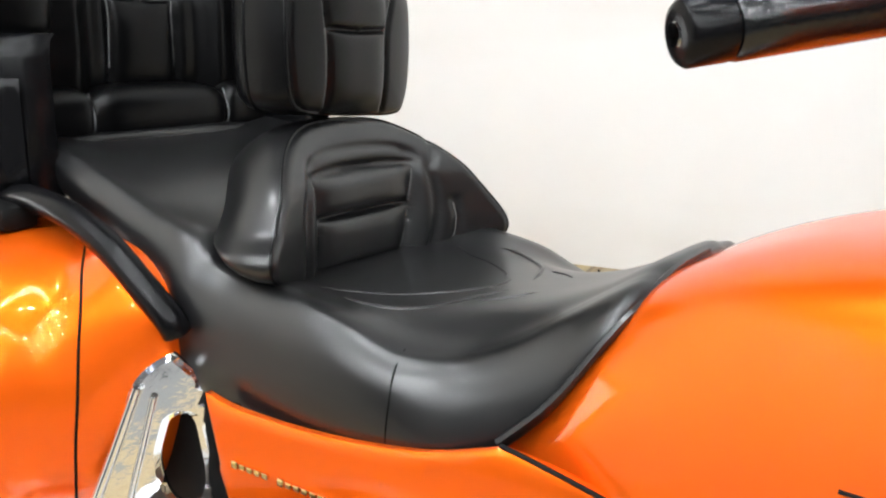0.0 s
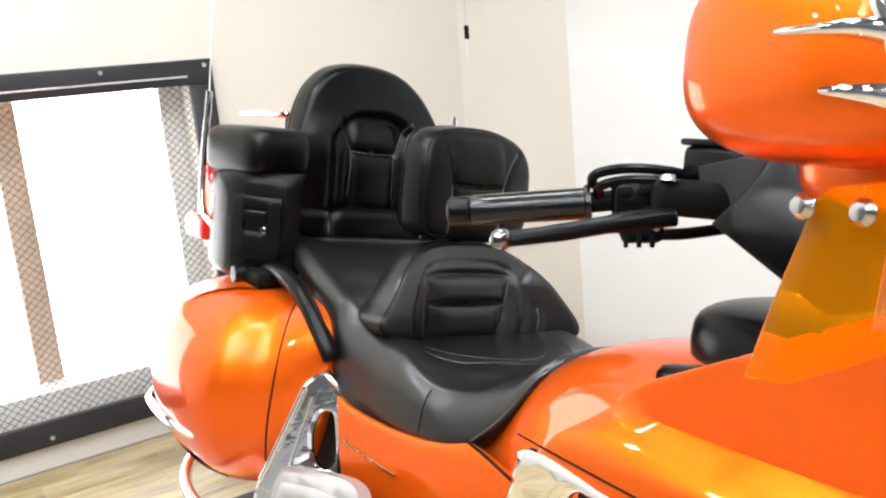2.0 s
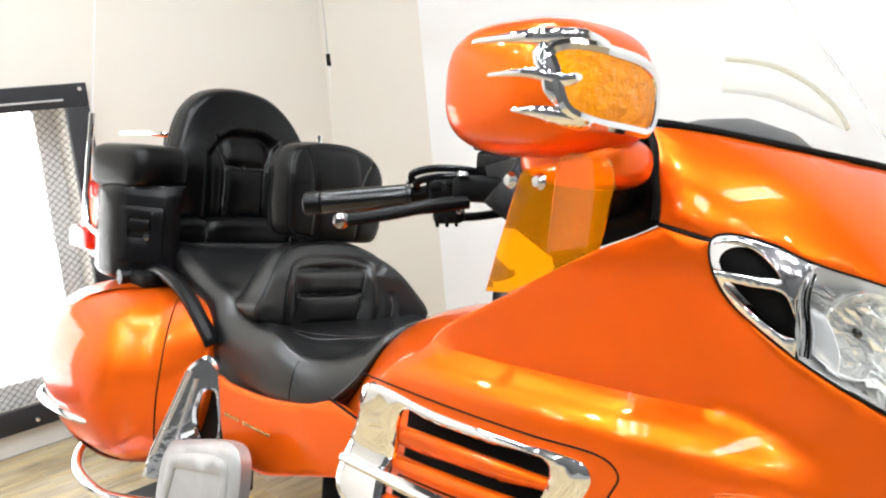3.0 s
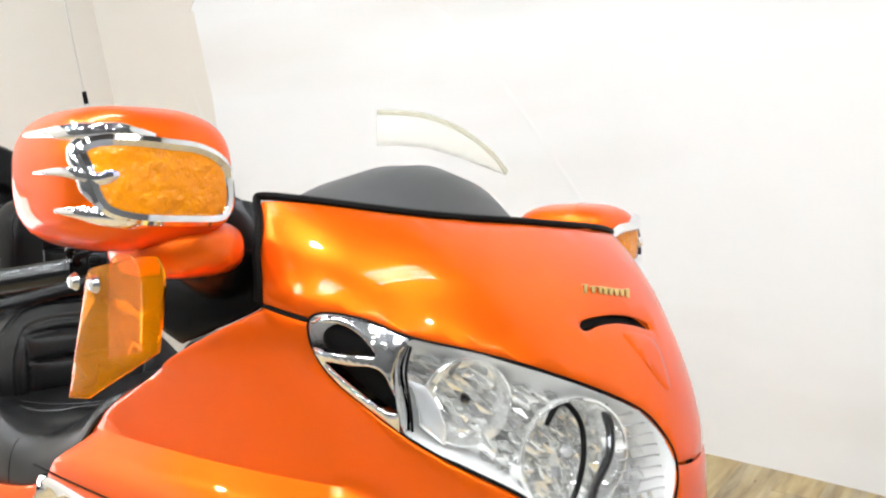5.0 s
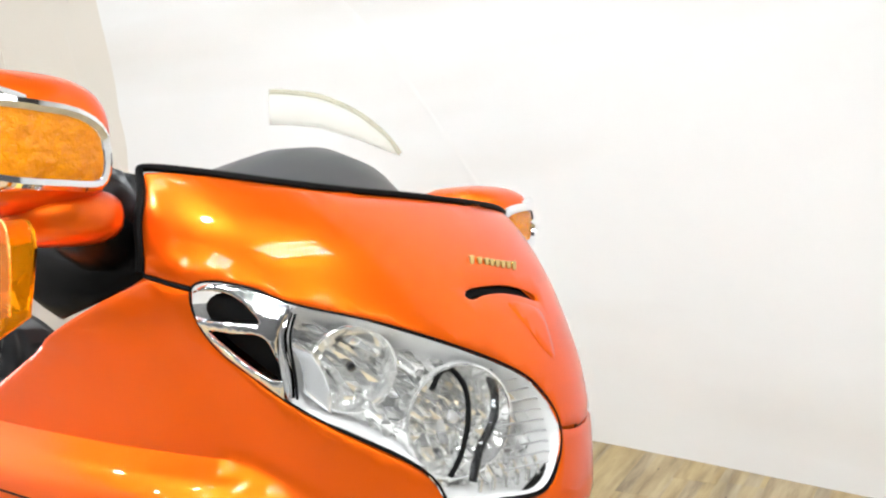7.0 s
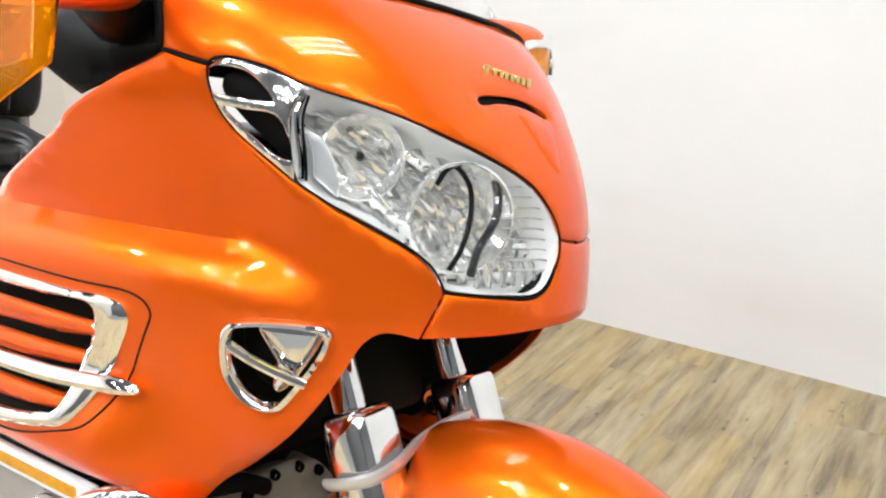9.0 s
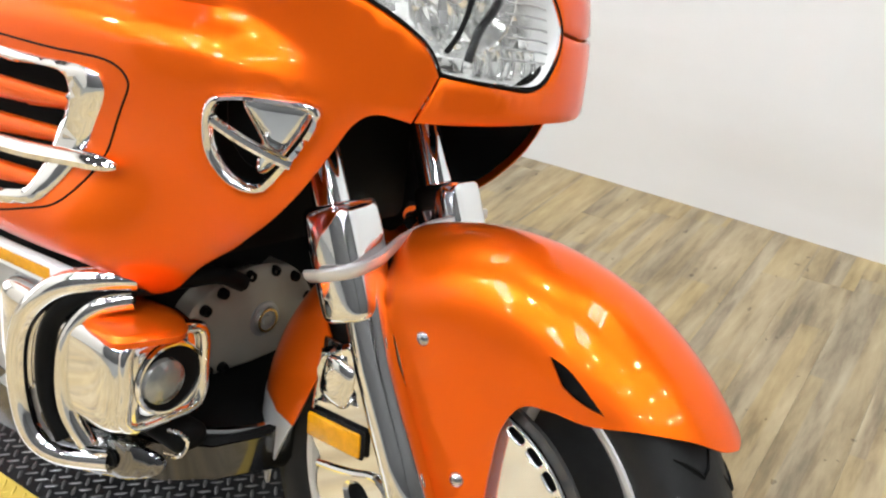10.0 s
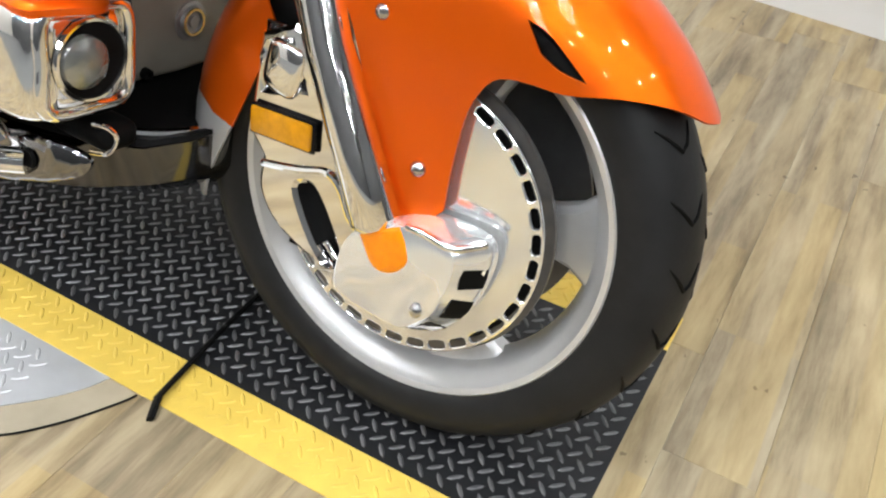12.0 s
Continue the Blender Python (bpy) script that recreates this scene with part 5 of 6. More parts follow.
    strip_a = part("trim_strip", box((0, 0, 0), (0.58, 0.016, 0.030), 0.005, tm), WHITE, bike, "white trim strip")
    part("orange_line", box((-0.012, -0.0085, 0.001), (0.545, 0.003, 0.015), 0.001, tm), AMBER_DEEP, strip_a, "orange line on the trim strip")
part("hose", tube(spline([(-0.52, -0.20, 0.560), (-0.42, -0.25, 0.545), (-0.36, -0.21, 0.522), (-0.33, -0.15, 0.525), (-0.34, -0.10, 0.50)], 5), 0.012, 10), DARK, bike, "black hose above the cylinder")
BELLY = ((-0.250, 0.06, 0.262, 0.012, 0.05), (-0.262, 0.12, 0.245, 0.022, 0.05), (-0.29, 0.165, 0.225, 0.035, 0.05), (-0.34, 0.205, 0.200, 0.05, 0.06), (-0.42, 0.235, 0.170, 0.065, 0.08), (-0.52, 0.255, 0.150, 0.075, 0.10), (-0.65, 0.265, 0.140, 0.08, 0.11), (-0.85, 0.265, 0.140, 0.08, 0.11), (-1.1, 0.245, 0.15, 0.08, 0.11))
belly = part("belly_pan", loft([[V((x, y * w, z0 + dz * (y * y))) for y in (-1, -0.9, -0.7, -0.4, 0, 0.4, 0.7, 0.9, 1)] + [V((x, y * w * 1.07, z0 + dz + up)) for y in (1, 0.5, 0, -0.5, -1)] for x, w, z0, dz, up in BELLY]), BELLY_CHROME, bike, "black chrome lower engine cowl")
# matt black sheet stands for the shade in the hollow over the pan
part("belly_shade", loft([[V((x, y * w * 1.045, z0 + dz + up + lift)) for y, lift in ((-1, 0.001), (1, 0.001), (0.95, 0.008), (-0.95, 0.008))] for x, w, z0, dz, up in BELLY]), DARK, belly, "black sheet in place of the shade in the hollow above the cowl")
part("belly_lip", tube(spline([(-0.255, 0.05, 0.325), (-0.262, -0.04, 0.322), (-0.285, -0.12, 0.318), (-0.325, -0.18, 0.322), (-0.36, -0.21, 0.345)], 5), 0.006, 8), CHROME, belly, "bright curved lip")
slot = part("belly_slot", box((-0.335, -0.205, 0.332), (0.095, 0.05, 0.034), 0.014, seg=3), DARK, belly, "black opening")
part("slot_end", tube(spline([(-0.305, -0.232, 0.350), (-0.288, -0.226, 0.350), (-0.282, -0.220, 0.338), (-0.288, -0.226, 0.320), (-0.310, -0.232, 0.315)], 4), 0.0028, 8), CHROME, slot, "bright end of the opening")
plate = part("side_plate", skin(lambda a, b: V((a, -0.262 + 0.35 * max(0, a + 0.34), b)), two((-0.445, 0.305), (-0.37, 0.322)) + [(-0.320, 0.322), (-0.296, 0.312), (-0.305, 0.292), (-0.345, 0.272)] + two((-0.445, 0.236)), thick=0.010, step=0.016, roll=0.004), DARKCHROME, belly, "dark chrome plate with a bolt")
part("bolt", lathe([(0, 0.002), (0.007, 0.002), (0.010, 0.004), (0.012, 0.0)], Matrix.Translation((-0.372, -0.263, 0.293)) @ pose(0, 0, 0, 90, 0, 0), 16), DARK, plate)

# ---- tank cover, seat, side cover ----
def hull(sections, name, mat, parent, label="", n=4, k=4, angle=60):
    """A form that is the same on both sides: for each station the right half's outline from top to bottom."""
    rows = []
    for x, prof in sections:
        right = spline([(y, z, 0) for y, z in prof], n)
        rows.append([V((x, -p[0], p[1])) for p in right] + [V((x, p[0], p[1])) for p in right[::-1]])
    rings = [[q for q in r] for r in rows]
    cols = [spline([r[i] for r in rings], k) for i in range(len(rings[0]))]
    return part(name, loft([[c[j] for c in cols] for j in range(len(cols[0]))]), mat, parent, label, angle=angle)


tank = [(x, [(0, zt), (0.5 * w, zt - 0.004), (0.82 * w, zt - 0.035), (w, zt - 0.035 - 0.42 * (zt - 0.635)), (w * 1.03, 0.60 + 0.10 * (zt - 0.70)), (w * 0.96, 0.54)]) for x, zt, w in ((-1.10, 0.70, 0.14), (-1.02, 0.755, 0.160), (-0.95, 0.808, 0.178), (-0.88, 0.845, 0.192), (-0.80, 0.872, 0.207), (-0.70, 0.893, 0.23), (-0.60, 0.905, 0.25), (-0.48, 0.91, 0.26))]
hull(tank, "tank_cover", PAINT, bike, "orange tank cover")
part("tank_seam", tube(spline([(-1.02, -0.208, 0.676), (-0.95, -0.204, 0.663), (-0.85, -0.190, 0.635), (-0.76, -0.178, 0.608)], 4), 0.0024, 6), DARK, bike)
pocket = part("fuel_pocket", pillow((-0.535, -0.03, 0.907), (0.168, 0.155, 0.052), 0.6, 0.6), BLACK, bike, "black rubber pocket on the tank")
part("pocket_knob", lathe([(0, 0.022), (0.012, 0.021), (0.016, 0.014), (0.015, 0.0)], Matrix.Translation((-0.668, -0.02, 0.912)), 20), BLACK, pocket, "small black knob")
part("knee_pad", tube(spline([(-0.64, -0.225, 0.872), (-0.56, -0.25, 0.890), (-0.46, -0.28, 0.905)], 4), [0.008] + [0.016] * 6 + [0.015, 0.012], 10), BLACK, bike, "black rubber edge pad")

seat_rows = []
for x, zc, zr, wr, zm, wm, zb, wb in ((-0.934, 0.820, 0.812, 0.082, 0.788, 0.124, 0.772, 0.132), (-0.952, 0.824, 0.815, 0.094, 0.794, 0.144, 0.768, 0.152), (-1.00, 0.795, 0.784, 0.112, 0.742, 0.164, 0.698, 0.174), (-1.05, 0.774, 0.750, 0.132, 0.702, 0.184, 0.652, 0.192), (-1.10, 0.761, 0.729, 0.152, 0.684, 0.202, 0.638, 0.207), (-1.16, 0.751, 0.728, 0.180, 0.692, 0.218, 0.630, 0.216), (-1.23, 0.744, 0.749, 0.193, 0.704, 0.226, 0.627, 0.224), (-1.30, 0.740, 0.760, 0.192, 0.710, 0.230, 0.627, 0.228), (-1.36, 0.742, 0.764, 0.192, 0.714, 0.234, 0.630, 0.230), (-1.41, 0.752, 0.776, 0.198, 0.722, 0.237, 0.638, 0.234), (-1.45, 0.790, 0.803, 0.200, 0.742, 0.236, 0.655, 0.233), (-1.52, 0.818, 0.820, 0.200, 0.770, 0.232, 0.705, 0.230), (-1.60, 0.845, 0.846, 0.200, 0.812, 0.227, 0.770, 0.222), (-1.70, 0.866, 0.874, 0.203, 0.852, 0.222, 0.820, 0.215), (-1.80, 0.872, 0.890, 0.205, 0.872, 0.218, 0.845, 0.21)):
    seat_rows.append((x, [(0, zc), (wr * 0.55, zc + 0.10 * (zr - zc)), (wr * 0.84, zr - 0.28 * (zr - zc)), (wr, zr), (wr + 0.50 * (wm - wr), zr - 0.22 * (zr - zm)), (wm, zm), (wb, zb), (wb - 0.03, zb - 0.004), (0, zb)]))
seat = hull(seat_rows, "seat", VINYL, bike, "grey-black vinyl touring seat with a dished rider's place", 5, 5, 70)
seat_bm = bmesh.new()
seat_bm.from_mesh(seat.data)
seat_tree = BVHTree.FromBMesh(seat_bm)
seat_bm.free()


def stitch(name, pts, r=0.0013, mat=THREAD, parent=None, n=6, label=""):
    return part(name, tube(spline(pts, n), r, 6), mat, parent, label)


def on_seat(pts, lift=0.0):
    """Lays points (x, y) onto the seat from above."""
    out = []
    for q in spline([(x, y, 0) for x, y in pts], 8):
        hit, nor, *_ = seat_tree.ray_cast(V((q.x, q.y, 1.2)), V((0, 0, -1)))
        if hit:
            out.append(hit + V((0, 0, lift)))
    return out


for s in (1, -1):
    stitch("seat_seam", onto(seat_tree, [(-1.148, 0.635), (-1.145, 0.66), (-1.143, 0.69), (-1.147, 0.712), (-1.152, 0.726)], lift=0.0) if s > 0 else [(-1.148, 0.218, 0.64), (-1.143, 0.222, 0.69), (-1.15, 0.208, 0.726)], 0.0011, DARK, seat)
    stitch("seat_piping", [(-0.936, 0.02, 0.822), (-0.936, -s * 0.04, 0.820), (-0.936, -s * 0.082, 0.813), (-0.938, -s * 0.118, 0.800), (-0.948, -s * 0.148, 0.780), (-0.99, -s * 0.173, 0.714), (-1.035, -s * 0.190, 0.667)], 0.0042, VINYL, seat, 6, "rolled front edge") if s > 0 else None
    for line, r in (([(-1.27, -0.150), (-1.235, -0.145), (-1.20, -0.128), (-1.17, -0.098), (-1.150, -0.060), (-1.135, -0.02)], 0.0034), ([(-1.33, -0.135), (-1.29, -0.112), (-1.24, -0.09), (-1.19, -0.05), (-1.165, -0.01)], 0.0026), ([(-1.09, -0.035), (-1.115, -0.060), (-1.145, -0.078)], 0.0026)):
        pts = on_seat([(x, s * y) for x, y in line], -0.0012)
        part("seat_crease", tube(pts, [r * min(1, 0.2 + 5 * i / len(pts), 0.2 + 5 * (1 - i / (len(pts) - 1))) for i in range(len(pts))], 8), VINYL, seat, "soft pleat of the seat cover")
part("seat_crease", tube(on_seat([(-1.165, -0.02), (-1.160, 0.0), (-1.165, 0.02)], -0.001), 0.0026, 8), VINYL, seat)


def line_gap(pts, line, closed=False):
    """How far points of the plane lie from a smooth line."""
    way = np.array([(q.x, q.y) for q in spline([(a, b, 0) for a, b in line], 6, closed)])
    if closed:
        way = np.vstack([way, way[:1]])
    best = np.full(len(pts), 9.0)
    for a, b in zip(way[:-1], way[1:]):
        d = b - a
        t = np.clip(((pts - a) @ d) / max(d @ d, 1e-12), 0, 1)
        best = np.minimum(best, np.hypot(*(pts - a - t[:, None] * d).T))
    return best


def cushion(outline, middle, face, depth, place=None, edge=0.022, puff=0.010, grooves=(), n=200, m=34):
    """A stuffed cushion: its front outline in (y, z), face(y, z) the place of its front, with sewn-in grooves (line, depth, width)."""
    place = place or Matrix()
    rim = [q for q in spline([(y, z, 0) for y, z in outline], 24, True)]
    length = [0.0]
    for a, b in zip(rim, rim[1:] + rim[:1]):
        length.append(length[-1] + (b - a).length)
    loop, k = [], 0
    for i in range(n):
        want = length[-1] * i / n
        while length[k + 1] < want:
            k += 1
        w = (want - length[k]) / max(length[k + 1] - length[k], 1e-9)
        loop.append(rim[k].lerp(rim[(k + 1) % len(rim)], w))
    mid = V((*middle, 0))
    steps = [(0.03 + 0.90 * i / m, puff * (1 - (0.03 + 0.90 * i / m) ** 4) / (1 - 0.93 ** 4) * (1 - 0.93 ** 4)) for i in range(m + 1)]
    last = steps[-1][1]
    steps += [(0.955, last - 0.10 * edge), (0.975, last - 0.28 * edge), (0.990, last - 0.55 * edge), (1.0, last - edge)]
    front = len(steps)
    steps += [(1.012, last - edge - 0.35 * (depth - 2 * edge)), (1.012, last - edge - 0.65 * (depth - 2 * edge)), (1.0, last - depth + edge), (0.985, last - depth + 0.4 * edge), (0.94, last - depth), (0.5, last - depth - 0.006), (0.03, last - depth - 0.008)]
    rings = []
    for row, (s, off) in enumerate(steps):
        flat = np.array([(mid.x + s * (q.x - mid.x), mid.y + s * (q.y - mid.y)) for q in loop])
        dip = np.zeros(n)
        if row < front:
            for line, deep, wide in grooves:
                dip = np.minimum(dip, -deep * np.exp(-(line_gap(flat, line) / wide) ** 2))
        rings.append([place @ V((face(y, z) + off + d, y, z)) for (y, z), d in zip(flat, dip)])
    bm = loft(rings)
    bm.normal_update()
    return bm, BVHTree.FromBMesh(bm), [rings[front - 3], rings[front + 2]]


def on_front(tree, pts, lift):
    """Lays points (y, z) onto a cushion's front face."""
    out = []
    for y, z in pts:
        hit, nor, *_ = tree.ray_cast(V((-0.9, y, z)), V((-1, 0, 0)))
        if hit:
            out.append(hit + nor * lift if nor.x > 0 else hit - nor * lift)
    return out


def seam_on(tree, name, pts, r, mat, parent, lift=0.0004):
    flat = on_front(tree, [(q[0], q[1]) for q in spline([(y, z, 0) for y, z in pts], 5)], lift)
    if len(flat) > 2:
        part(name, tube(flat, r, 6), mat, parent)


def swell(v, a, b):
    """Rises smoothly from 0 at a to 1 at b."""
    t = min(max((v - a) / (b - a), 0), 1)
    return t * t * (3 - 2 * t)


def puffs(y, z, cells):
    """Stuffed rolls between seams: each (y0, y1, z0, z1, height)."""
    out = 0.0
    for y0, y1, z0, z1, h in cells:
        a, b = (2 * y - y0 - y1) / (y1 - y0), (2 * z - z0 - z1) / (z1 - z0)
        if abs(a) < 1 and abs(b) < 1:
            out = max(out, h * (1 - a ** 4) * (1 - b ** 4))
    return out


# the rider's lumbar bolster: tall in the middle, its tips curved forward
def half_outline(pts, y0=0.0):
    return [(y0 + y, z) for y, z in pts] + [(y0 - y, z) for y, z in pts[::-1] if y > 1e-6]


BOL = half_outline([(0.0, 0.920), (0.045, 0.919), (0.085, 0.911), (0.125, 0.890), (0.163, 0.858), (0.199, 0.812), (0.222, 0.774), (0.220, 0.750), (0.190, 0.736), (0.10, 0.728), (0.0, 0.726)], 0.003)
bol_face = lambda y, z: -1.384 + 0.078 * (abs(y - 0.003) / 0.21) ** 2.2 - 0.035 * swell(z, 0.84, 0.93) - 0.010 * swell(0.105 - abs(y - 0.003) - 0.25 * max(0, z - 0.85), 0.0, 0.022) * swell(0.880 - z, 0.0, 0.016) + puffs(y, z, ((-0.078, 0.084, 0.808, 0.856, 0.011), (-0.070, 0.074, 0.738, 0.806, 0.011)))
ARCH = [(-0.112, 0.735), (-0.116, 0.79), (-0.106, 0.845), (-0.078, 0.876), (0.0, 0.884), (0.084, 0.876), (0.112, 0.845), (0.122, 0.79), (0.118, 0.735)]
bm, bol_tree, bol_rims = cushion(BOL, (0.003, 0.81), bol_face, 0.125, edge=0.030, puff=0.012, grooves=((ARCH, 0.007, 0.006), ([(-0.080, 0.735), (-0.082, 0.80), (-0.090, 0.860)], 0.007, 0.004), ([(0.080, 0.735), (0.088, 0.80), (0.096, 0.860)], 0.007, 0.004), ([(-0.08, 0.807), (0.0, 0.805), (0.08, 0.807)], 0.006, 0.004), ([(-0.088, 0.859), (0.0, 0.862), (0.094, 0.859)], 0.006, 0.004), ([(0.150, 0.745), (0.152, 0.78), (0.146, 0.805)], 0.005, 0.005), ([(0.112, 0.845), (0.128, 0.875), (0.135, 0.90)], 0.005, 0.005)))


def settle(q):
    """Rounds the bolster's hind end and lifts its near lower corner."""
    back = min(1.0, max(0.0, bol_face(q.y, q.z) - 0.012 - q.x) / 0.115)
    z = 0.785 + (q.z - 0.785) * (1 - (0.34 if q.z > 0.785 else 0.95) * back ** 1.6)
    z += 0.024 * swell(-q.y, 0.10, 0.21) * swell(0.82 - z, 0.0, 0.06)
    return V((q.x, q.y * (1 - 0.10 * back ** 2 + 0.05 * math.sin(3.1416 * back)), z))


for v in bm.verts:
    v.co = settle(v.co)
bm.normal_update()
bol = part("lumbar_bolster", bm, VINYL, bike, "black leather lumbar bolster with stitched panels", angle=70)
part("welt", tube([settle(q) for q in bol_rims[0]], 0.0022, 6, wrap=True), LEATHER, bol, "sewn welt round the front")
seam_on(bol_tree, "stitch_line", [(0.080, 0.742), (0.087, 0.79), (0.094, 0.850)], 0.0012, THREAD, bol)
seam_on(bol_tree, "stitch_line", [(0.148, 0.752), (0.151, 0.78), (0.146, 0.80)], 0.0011, THREAD, bol)

# rider's backrest pad on its post
RB = Matrix.Translation((-1.422, 0.035, 0)) @ pose(0, 0, 0, 0, 0, 11)
RBO = [(-0.060, 1.136), (-0.102, 1.126), (-0.130, 1.096), (-0.138, 1.04), (-0.138, 0.98), (-0.130, 0.944), (-0.100, 0.930), (0.0, 0.920), (0.105, 0.914), (0.134, 0.928), (0.147, 0.970), (0.149, 1.030), (0.142, 1.082), (0.116, 1.114), (0.06, 1.134), (0.0, 1.140)]
rb_face = lambda y, z: -0.014 * swell(z, 1.05, 1.15) + puffs(y, z, ((-0.066, 0.058, 0.932, 1.026, 0.006), (-0.066, 0.062, 1.030, 1.122, 0.006)))
bm, rb_tree, rb_rims = cushion(RBO, (0.0, 1.028), rb_face, 0.088, RB, edge=0.024, puff=0.012, grooves=(([(-0.070, 0.925), (-0.070, 0.98), (-0.072, 1.03), (-0.078, 1.09), (-0.086, 1.12)], 0.006, 0.004), ([(0.062, 0.925), (0.062, 0.98), (0.066, 1.028), (0.084, 1.07), (0.112, 1.096)], 0.006, 0.004), ([(-0.07, 1.030), (0.0, 1.027), (0.064, 1.029)], 0.006, 0.004)))
rb = part("rider_backrest", bm, LEATHER, bike, "black leather rider backrest pad with pale seams", angle=70)
part("welt", tube(rb_rims[0], 0.0022, 6, wrap=True), LEATHER, rb, "sewn welt round the front")
part("welt", tube(rb_rims[1], 0.0022, 6, wrap=True), LEATHER, rb)
for line in ([(-0.072, 0.935), (-0.070, 0.98), (-0.072, 1.03)], [(0.062, 0.93), (0.062, 0.98), (0.066, 1.028), (0.084, 1.07), (0.108, 1.094)]):
    seam_on(rb_tree, "seam", [(0.035 + 0.9816 * y, z) for y, z in line], 0.0013, THREAD, rb)
part("post", tube([(-1.49, 0.02, 0.78), (-1.475, 0.03, 0.95)], 0.012, 10), DARK, rb)

# passenger backrest: proud horseshoe border round a sunk panel, lower roll
PBO = half_outline([(0.0, 1.278), (0.055, 1.273), (0.100, 1.256), (0.140, 1.220), (0.168, 1.172), (0.186, 1.120), (0.198, 1.06), (0.200, 0.99), (0.190, 0.935), (0.140, 0.915), (0.0, 0.912)], 0.006)
pb_face = lambda y, z: -1.822 - 0.065 * swell(z, 1.06, 1.30) - 0.034 * swell(0.128 - abs(y - 0.010) - 2.2 * max(0.0, z - 1.10) ** 1.3, 0.0, 0.040) * swell(1.180 - z, 0.0, 0.040) + puffs(y, z, ((-0.050, 0.072, 1.080, 1.150, 0.008), (-0.046, 0.068, 0.925, 1.070, 0.008), (-0.10, -0.052, 0.93, 1.13, 0.006), (0.074, 0.122, 0.93, 1.13, 0.006)))
bm, pb_tree, pb_rims = cushion(PBO, (0.006, 1.07), pb_face, 0.10, edge=0.036, puff=0.014, grooves=(([(-0.078, 1.150), (-0.060, 1.110), (-0.046, 1.075), (-0.044, 1.02), (-0.048, 0.93)], 0.007, 0.004), ([(0.098, 1.150), (0.082, 1.110), (0.068, 1.072), (0.066, 1.02), (0.070, 0.93)], 0.007, 0.004), ([(-0.046, 1.075), (0.01, 1.071), (0.068, 1.072)], 0.007, 0.004)))
pb = part("passenger_backrest", bm, LEATHER, bike, "tall domed black leather passenger backrest", angle=70)
part("welt", tube(pb_rims[1], 0.0024, 6, wrap=True), LEATHER, pb, "sewn welt round the back")
for line in ([(-0.080, 1.145), (-0.060, 1.110), (-0.046, 1.075), (-0.044, 1.02), (-0.046, 0.97)], [(0.098, 1.145), (0.082, 1.110), (0.068, 1.072), (0.066, 1.02), (0.068, 0.97)], [(-0.046, 1.075), (0.01, 1.071), (0.068, 1.072)]):
    seam_on(pb_tree, "seam", line, 0.0013, THREAD, pb)
for y0, y1 in ((-0.205, -0.112), (-0.114, 0.124), (0.122, 0.215)):
    part("lumbar_roll", pillow((-1.838, (y0 + y1) / 2, 0.904), (0.058, (y1 - y0) / 2 + 0.004, 0.044), 0.34, 0.62, None, 40, 18), LEATHER, pb, "padded section of the lower roll")
for y in (-0.113, 0.123):
    stitch("seam", [(-1.800, y, 0.868), (-1.786, y, 0.900), (-1.800, y, 0.936)], 0.0018, THREAD, pb)
part("seat_back_roll", pillow((-1.80, 0.0, 0.868), (0.03, 0.20, 0.016), 0.4, 0.7, None, 40, 14), VINYL, pb, "welted edge under the roll")

# orange side cover with its gilt lettering as bars, chrome frame cover
SC = lambda a, b: V((a, -0.258 + 0.145 * (a + 1.34) + 0.35 * (b - 0.59) ** 2, b))
sc = part("side_cover", skin(SC, two((-1.368, 0.648)) + [(-1.32, 0.638), (-1.21, 0.636), (-1.10, 0.648)] + two((-1.02, 0.672)) + [(-0.95, 0.660)] + two((-0.76, 0.605), (-0.76, 0.56)) + [(-0.92, 0.555), (-1.07, 0.52), (-1.20, 0.485)] + [(-1.27, 0.488)] + two((-1.335, 0.492)), thick=0.012, step=0.02, roll=0.004), PAINT, bike, "orange side cover")
for k in range(15):
    if k == 5:
        continue
    x = -1.324 + 0.0103 * k
    p = SC(x, 0.578 - 0.0006 * k)
    part("badge_bar", box((p.x, p.y - 0.002, p.z), (0.0088, 0.004, 0.009 if k in (0, 6) else 0.0065), 0.001), GOLD, sc, "gilt lettering")
FCV = lambda a, b: V((a, a + 1.172 + 0.25 * max(0, a + 1.42), b))
part("frame_cover", skin(FCV, two((-1.522, 0.40)) + [(-1.513, 0.453), (-1.494, 0.520), (-1.473, 0.593), (-1.460, 0.640), (-1.444, 0.664)] + two((-1.427, 0.677), (-1.408, 0.648)) + [(-1.402, 0.569)] + two((-1.388, 0.47), (-1.385, 0.40)), [[(-1.431, 0.599), (-1.416, 0.599), (-1.411, 0.56), (-1.409, 0.52), (-1.414, 0.495), (-1.426, 0.492), (-1.437, 0.510), (-1.442, 0.549), (-1.437, 0.58)]], thick=0.012, step=0.010, roll=0.004), CAST_CHROME, bike, "chrome frame cover with a dark opening", angle=14)
part("cover_rib", tube(spline([FCV(*p) + V((0, -0.006, 0)) for p in ((-1.452, 0.640), (-1.470, 0.575), (-1.488, 0.512), (-1.504, 0.455))], 5), 0.006, 10), CHROME, bike, "raised chrome rib")
part("cover_rib", tube(spline([FCV(*p) + V((0, -0.006, 0)) for p in ((-1.440, 0.628), (-1.452, 0.565), (-1.462, 0.515), (-1.470, 0.46))], 5), 0.004, 10), CHROME, bike)
part("frame_knob", pillow(FCV(-1.455, 0.470) + V((0, -0.012, 0)), (0.026, 0.016, 0.022), 0.9, 0.9, None, 20, 14), CAST_CHROME, bike, "bright cast boss")
